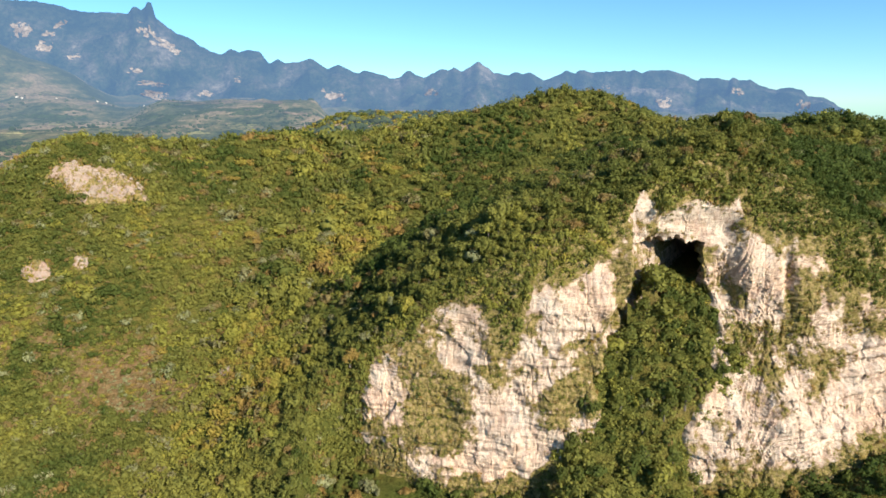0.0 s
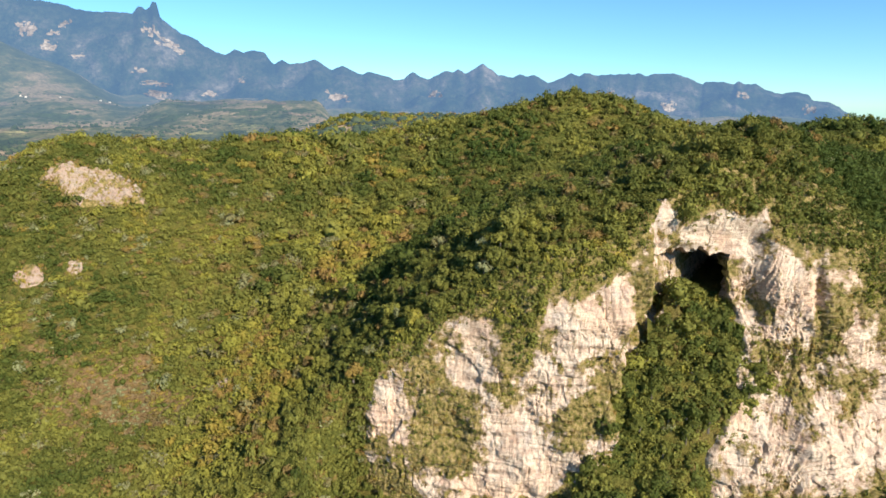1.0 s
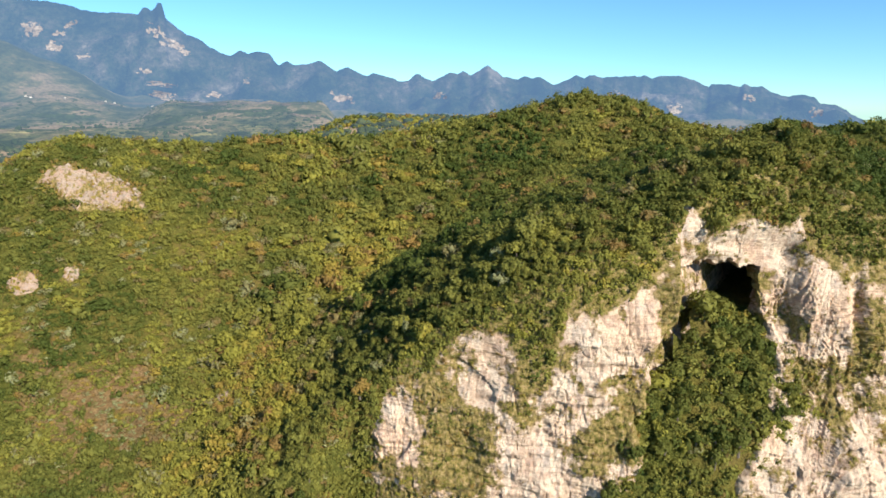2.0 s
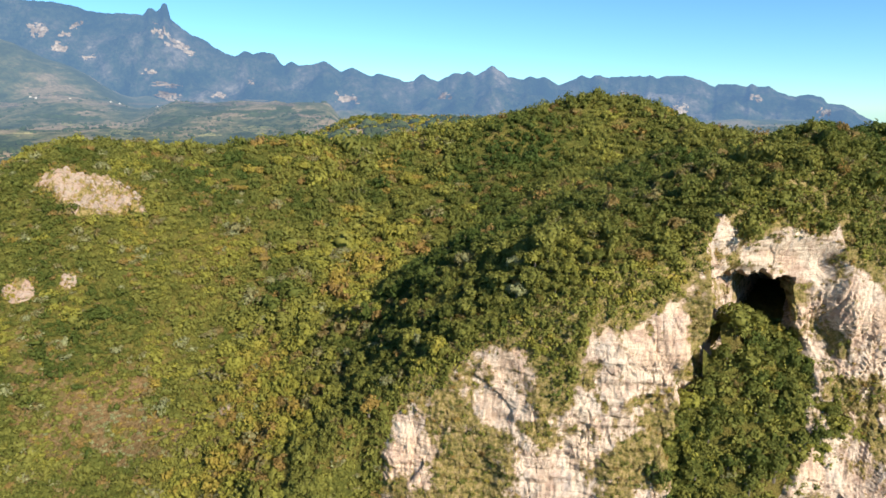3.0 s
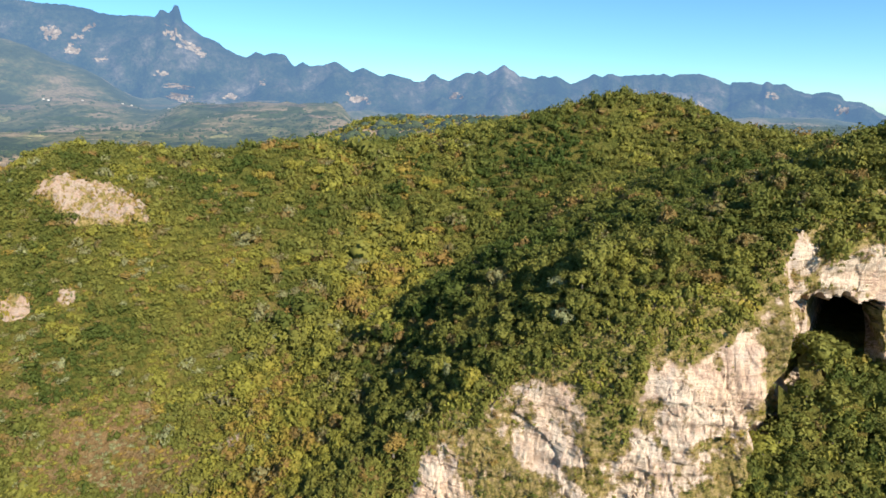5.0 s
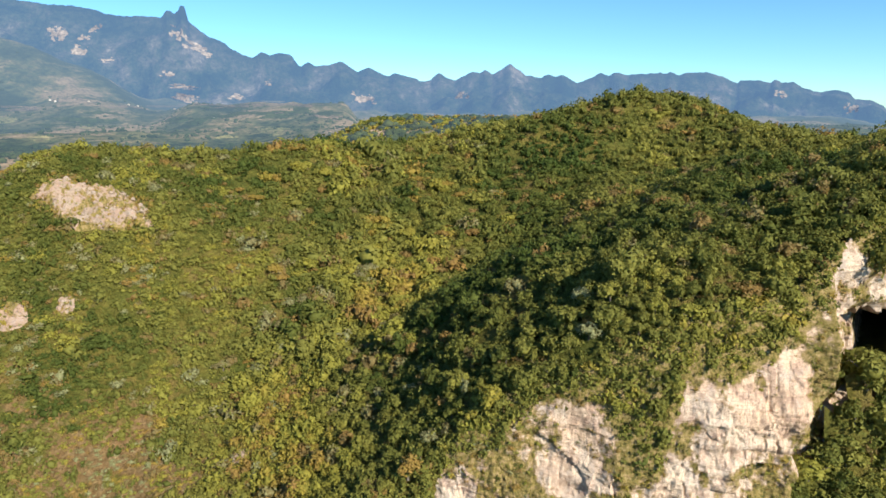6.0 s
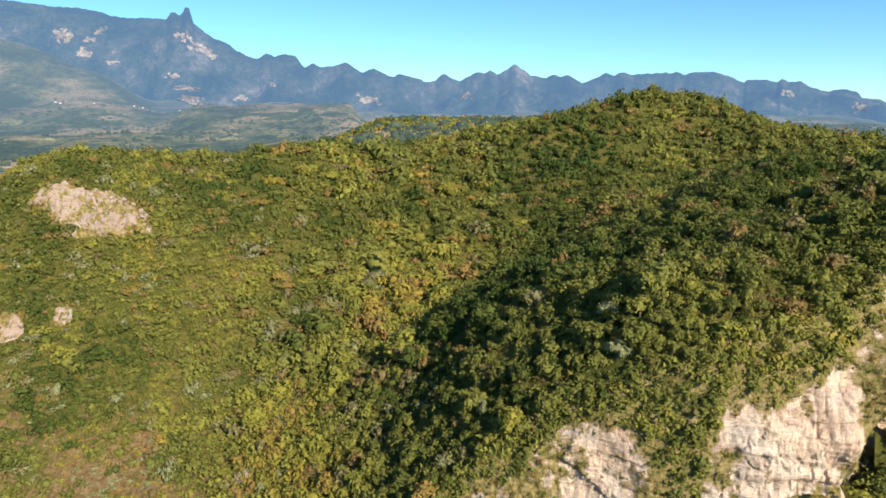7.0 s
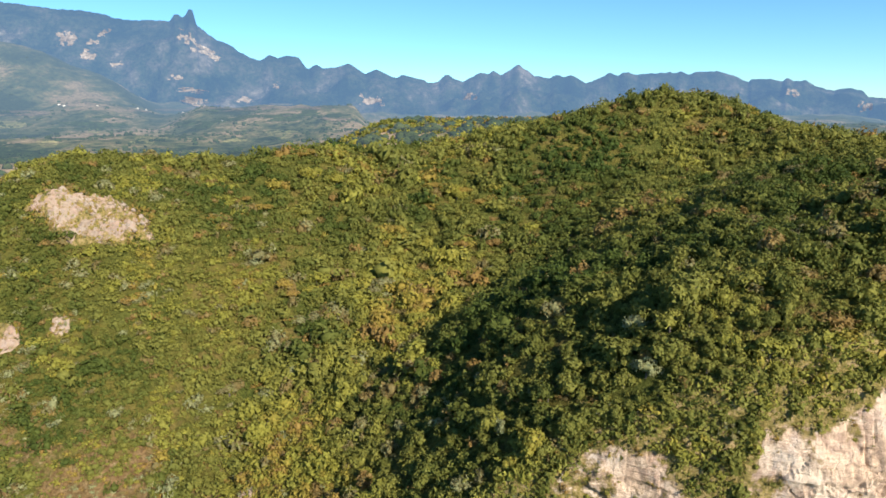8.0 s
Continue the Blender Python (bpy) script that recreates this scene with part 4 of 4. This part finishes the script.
x, y = scattered(-46, 126, 166, 204, 1.95, RNG)
z = land(x, y)
ok = ((z > hill_top(x, y) - 9) & (z > brow_of(x) - 1) | (x < -16) & (z > -14)) & (gully(x, y) < z - 2)
x, y = x[ok], y[ok]
add_stuff("brow_scrub", merged(on_land(x, y, 0.3), RNG.uniform(0.8, 1.7, len(x)), np.clip(wood_tint(x, y, RNG) + 0.03, 0, 1), SPRIG, RNG, 0.3),
          "olive and brown bushes between the trees of the ridge", "shrubs")

# pale rock that breaks through the scrub
ROCK = limestone_material("weathered_limestone", 0.55)
BOULDERS = []
for k in range(4):
    v, f = BALLS[2]
    v = v * (1 + 0.32 * fbm(v[:, 0] * 1.3 + 5 * k, v[:, 1] * 1.3, v[:, 2] * 1.3, 3, 105))[:, None] * np.array([1.0, 0.8, 0.75])
    me = np_mesh("boulder", v, f, False, np.clip(0.25 - 0.25 * v[:, 2], 0, 1))
    me.materials.append(ROCK)
    BOULDERS.append(me)
dotted = []
for kx, ky, rx, ry, high in OUTCROPS:
    n = int(max(16, rx * 4.5))
    u, v = np.meshgrid(np.linspace(-1.15, 1.15, n), np.linspace(-1.15, 1.15, n))
    gx, gy = kx + rx * u, ky + ry * v
    r2 = np.sqrt(u * u + v * v) + 0.16 * fbm(gx / 5, gy / 5, 0, 4, 101)
    gz = land(gx, gy) - 1.0 + (high + 1.0) * ease(1.12, 0.75, r2) + 1.1 * blocks(gx / 1.7, gy / 1.5, 103) * ease(1.2, 0.7, r2) + 0.6 * fbm(gx / 1.4, gy / 1.4, 0, 3, 107)
    cover = 0.43 + 0.42 * fbm(gx / 3, gy / 3, 0, 4, 109) + ease(0.8, 1.1, r2) * 0.6
    ob = new("rock_outcrop", np_mesh("rock_outcrop", np.stack([gx, gy, gz], -1).reshape(-1, 3), grid_faces(n, n), False, np.clip(cover, 0, 1).ravel()))
    ob.data.materials.append(ROCK)
    t = RNG.uniform(-0.95, 0.95, (int(rx * ry * 3.0) + 3, 2))
    bx, by = kx + rx * t[:, 0], ky + ry * t[:, 1]
    dotted.append(np.stack([bx, by, land(bx, by) + 0.6 * high], 1))
    for _ in range(int(rx * 1.6)):
        a, d = RNG.uniform(0, 6.283), 0.85 * math.sqrt(RNG.uniform())
        bx, by, r = kx + rx * d * math.cos(a), ky + ry * d * math.sin(a), RNG.uniform(0.4, 1.1)
        piece = new("boulder", BOULDERS[RNG.integers(0, 4)])
        piece.parent = ob
        piece.matrix_basis = pose(bx, by, float(land(bx, by)) + high - 0.2 * r, RNG.uniform(-20, 20), RNG.uniform(-20, 20), RNG.uniform(0, 360)) @ Matrix.Diagonal((r, r, r, 1))
    tagged(ob, "pale pinkish weathered limestone outcrop breaking through hillside scrub", "rock", group="rock outcrops")


dotted = np.concatenate(dotted)
add_stuff("outcrop_scrub", merged(dotted, RNG.uniform(0.2, 0.8, len(dotted)), np.clip(np.where(RNG.uniform(size=len(dotted)) < 0.5, 0.99, 0.88) - np.abs(RNG.normal(size=len(dotted))) * 0.2, 0.2, 1.0), TWIG, RNG, 0.5, 1.6),
          "brown and olive bushes dotted over the pale outcrops", "shrubs")


# single trees: trunk with limbs, and crown
def part(name, arrays, mat, parent, tint=None, label=""):
    v, f = arrays
    ob = new(name, np_mesh(name, v, f, True, None if tint is None else np.full(len(v), tint)))
    ob.data.materials.append(mat)
    ob.parent = parent
    return tagged(ob, label)


def make_tree(label, tint, rng, leaves=500):
    top = tagged(new("tree"), label, "tree")
    top.empty_display_size = 0.5
    part("trunk", trunk_arrays(rng, 2.2), BARK, top)
    v, f = crown_arrays(rng, leaves, 2, rng.uniform(0.75, 1.05), 0.112)
    part("crown", ((v + np.array([0, 0, 0.50])) * np.array([2.3, 2.3, 2.5]) + np.array([0, 0, 0.2]), f), FOLIAGE, top, tint)
    return top


SPECIES = (("deep green broadleaf tree on the wooded ridge", 0.12), ("green broadleaf tree on the wooded ridge", 0.24), ("olive green leafy tree on the ridge slope", 0.36),
           ("yellow-green leafy tree on the ridge slope", 0.52), ("lime green broad-crowned tree in the hollow", 0.60), ("golden orange autumn tree in the hollow", 0.75), ("rust-brown autumn tree among green trees", 0.82), ("grey half-bare tree among green trees", 0.97))
MODELS = {label: [make_tree(label, t, RNG) for _ in range(3 if t < 0.6 else 2)] for label, t in SPECIES}
used = set()


def plant(px, py, pz, r, t, rng, group, squash=1.0):
    label = min(SPECIES, key=lambda s: abs(s[1] - t))[0]
    models = MODELS[label]
    model = models[rng.integers(0, len(models))]
    m = pose(px, py, pz, 0, 0, rng.uniform(0, 360)) @ Matrix.Diagonal((r / 2.3 * rng.uniform(0.78, 1.2), r / 2.3 * rng.uniform(0.78, 1.2), squash * r / 2.3 * rng.uniform(0.75, 1.3), 1))
    if model.name in used:
        tree = copy_thing(model, m)
    else:
        used.add(model.name)
        tree = model
        tree.matrix_basis = m
    tagged(tree, group=group)


for px, py, r, t in ONE_BY_ONE:
    plant(px, py, float(land(px, py)) - 0.3, r, t, RNG, "trees on the ridge")
x, y = scattered(34, 96, 150, 189, 4.0, RNG)
g = gully(x, y)
ok = (g > np.where((x > 62) & (x < 79) & (y > 174), -99, land(x, y)) - 0.2) & (g > -14) & (y < 178)
ok = ok & ((g > 9) | (RNG.uniform(size=len(x)) < 0.55))
for px, py in zip(x[ok], y[ok]):
    plant(px, py, float(gully(np.array(px), np.array(py))) - 0.3, RNG.uniform(2.8, 4.8), RNG.choice([0.12, 0.12, 0.24, 0.24, 0.36, 0.52]), RNG, "trees in the gully below the cave")
for px, py, r in ((62.5, 178.0, 4.4), (65.0, 175.5, 3.6), (58.0, 173.5, 3.0), (70.5, 178.5, 3.2), (74.5, 178.0, 3.0), (77.5, 180.0, 2.8), (66.5, 177.0, 3.6), (74.0, 174.5, 3.6), (76.0, 172.0, 3.8), (77.0, 176.0, 3.4), (73.0, 170.5, 3.6), (76.5, 168.5, 3.2)):
    plant(px, py, float(gully(np.array(px), np.array(py))) - 0.3, r, RNG.choice([0.12, 0.24, 0.36]), RNG, "trees in the gully below the cave")
# trees of the hollow that stand out by their colour
for cx, cy, n, t in ((-97, 289, 4, 0.75), (-101, 396, 4, 0.75), (-92, 372, 3, 0.60), (-40, 385, 5, 0.75), (-9, 363, 4, 0.75), (-24, 378, 3, 0.60), (-88, 262, 5, 0.60),
                     (-73, 296, 4, 0.60), (-62, 318, 4, 0.60), (-84, 248, 4, 0.60), (-78, 280, 3, 0.97), (-92, 262, 3, 0.97), (-64, 305, 3, 0.97), (-52, 340, 3, 0.60), (-118, 330, 3, 0.75), (-20, 330, 3, 0.82)):
    for k in range(n):
        px, py = cx + RNG.uniform(-11, 11), cy + RNG.uniform(-7, 7)
        plant(px, py, float(land(px, py)) + 0.8, RNG.uniform(2.4, 3.4) if t > 0.9 else RNG.uniform(2.6, 4.3), t, RNG, "coloured trees of the hollow", 0.62)
for models in MODELS.values():
    for k, model in enumerate(models):
        if model.name not in used:
            px = -30.0 + 9 * k
            plant(px, 214, float(land(px, 214)) - 0.3, 2.2, dict(SPECIES)[model["label"]], RNG, "trees on the ridge")
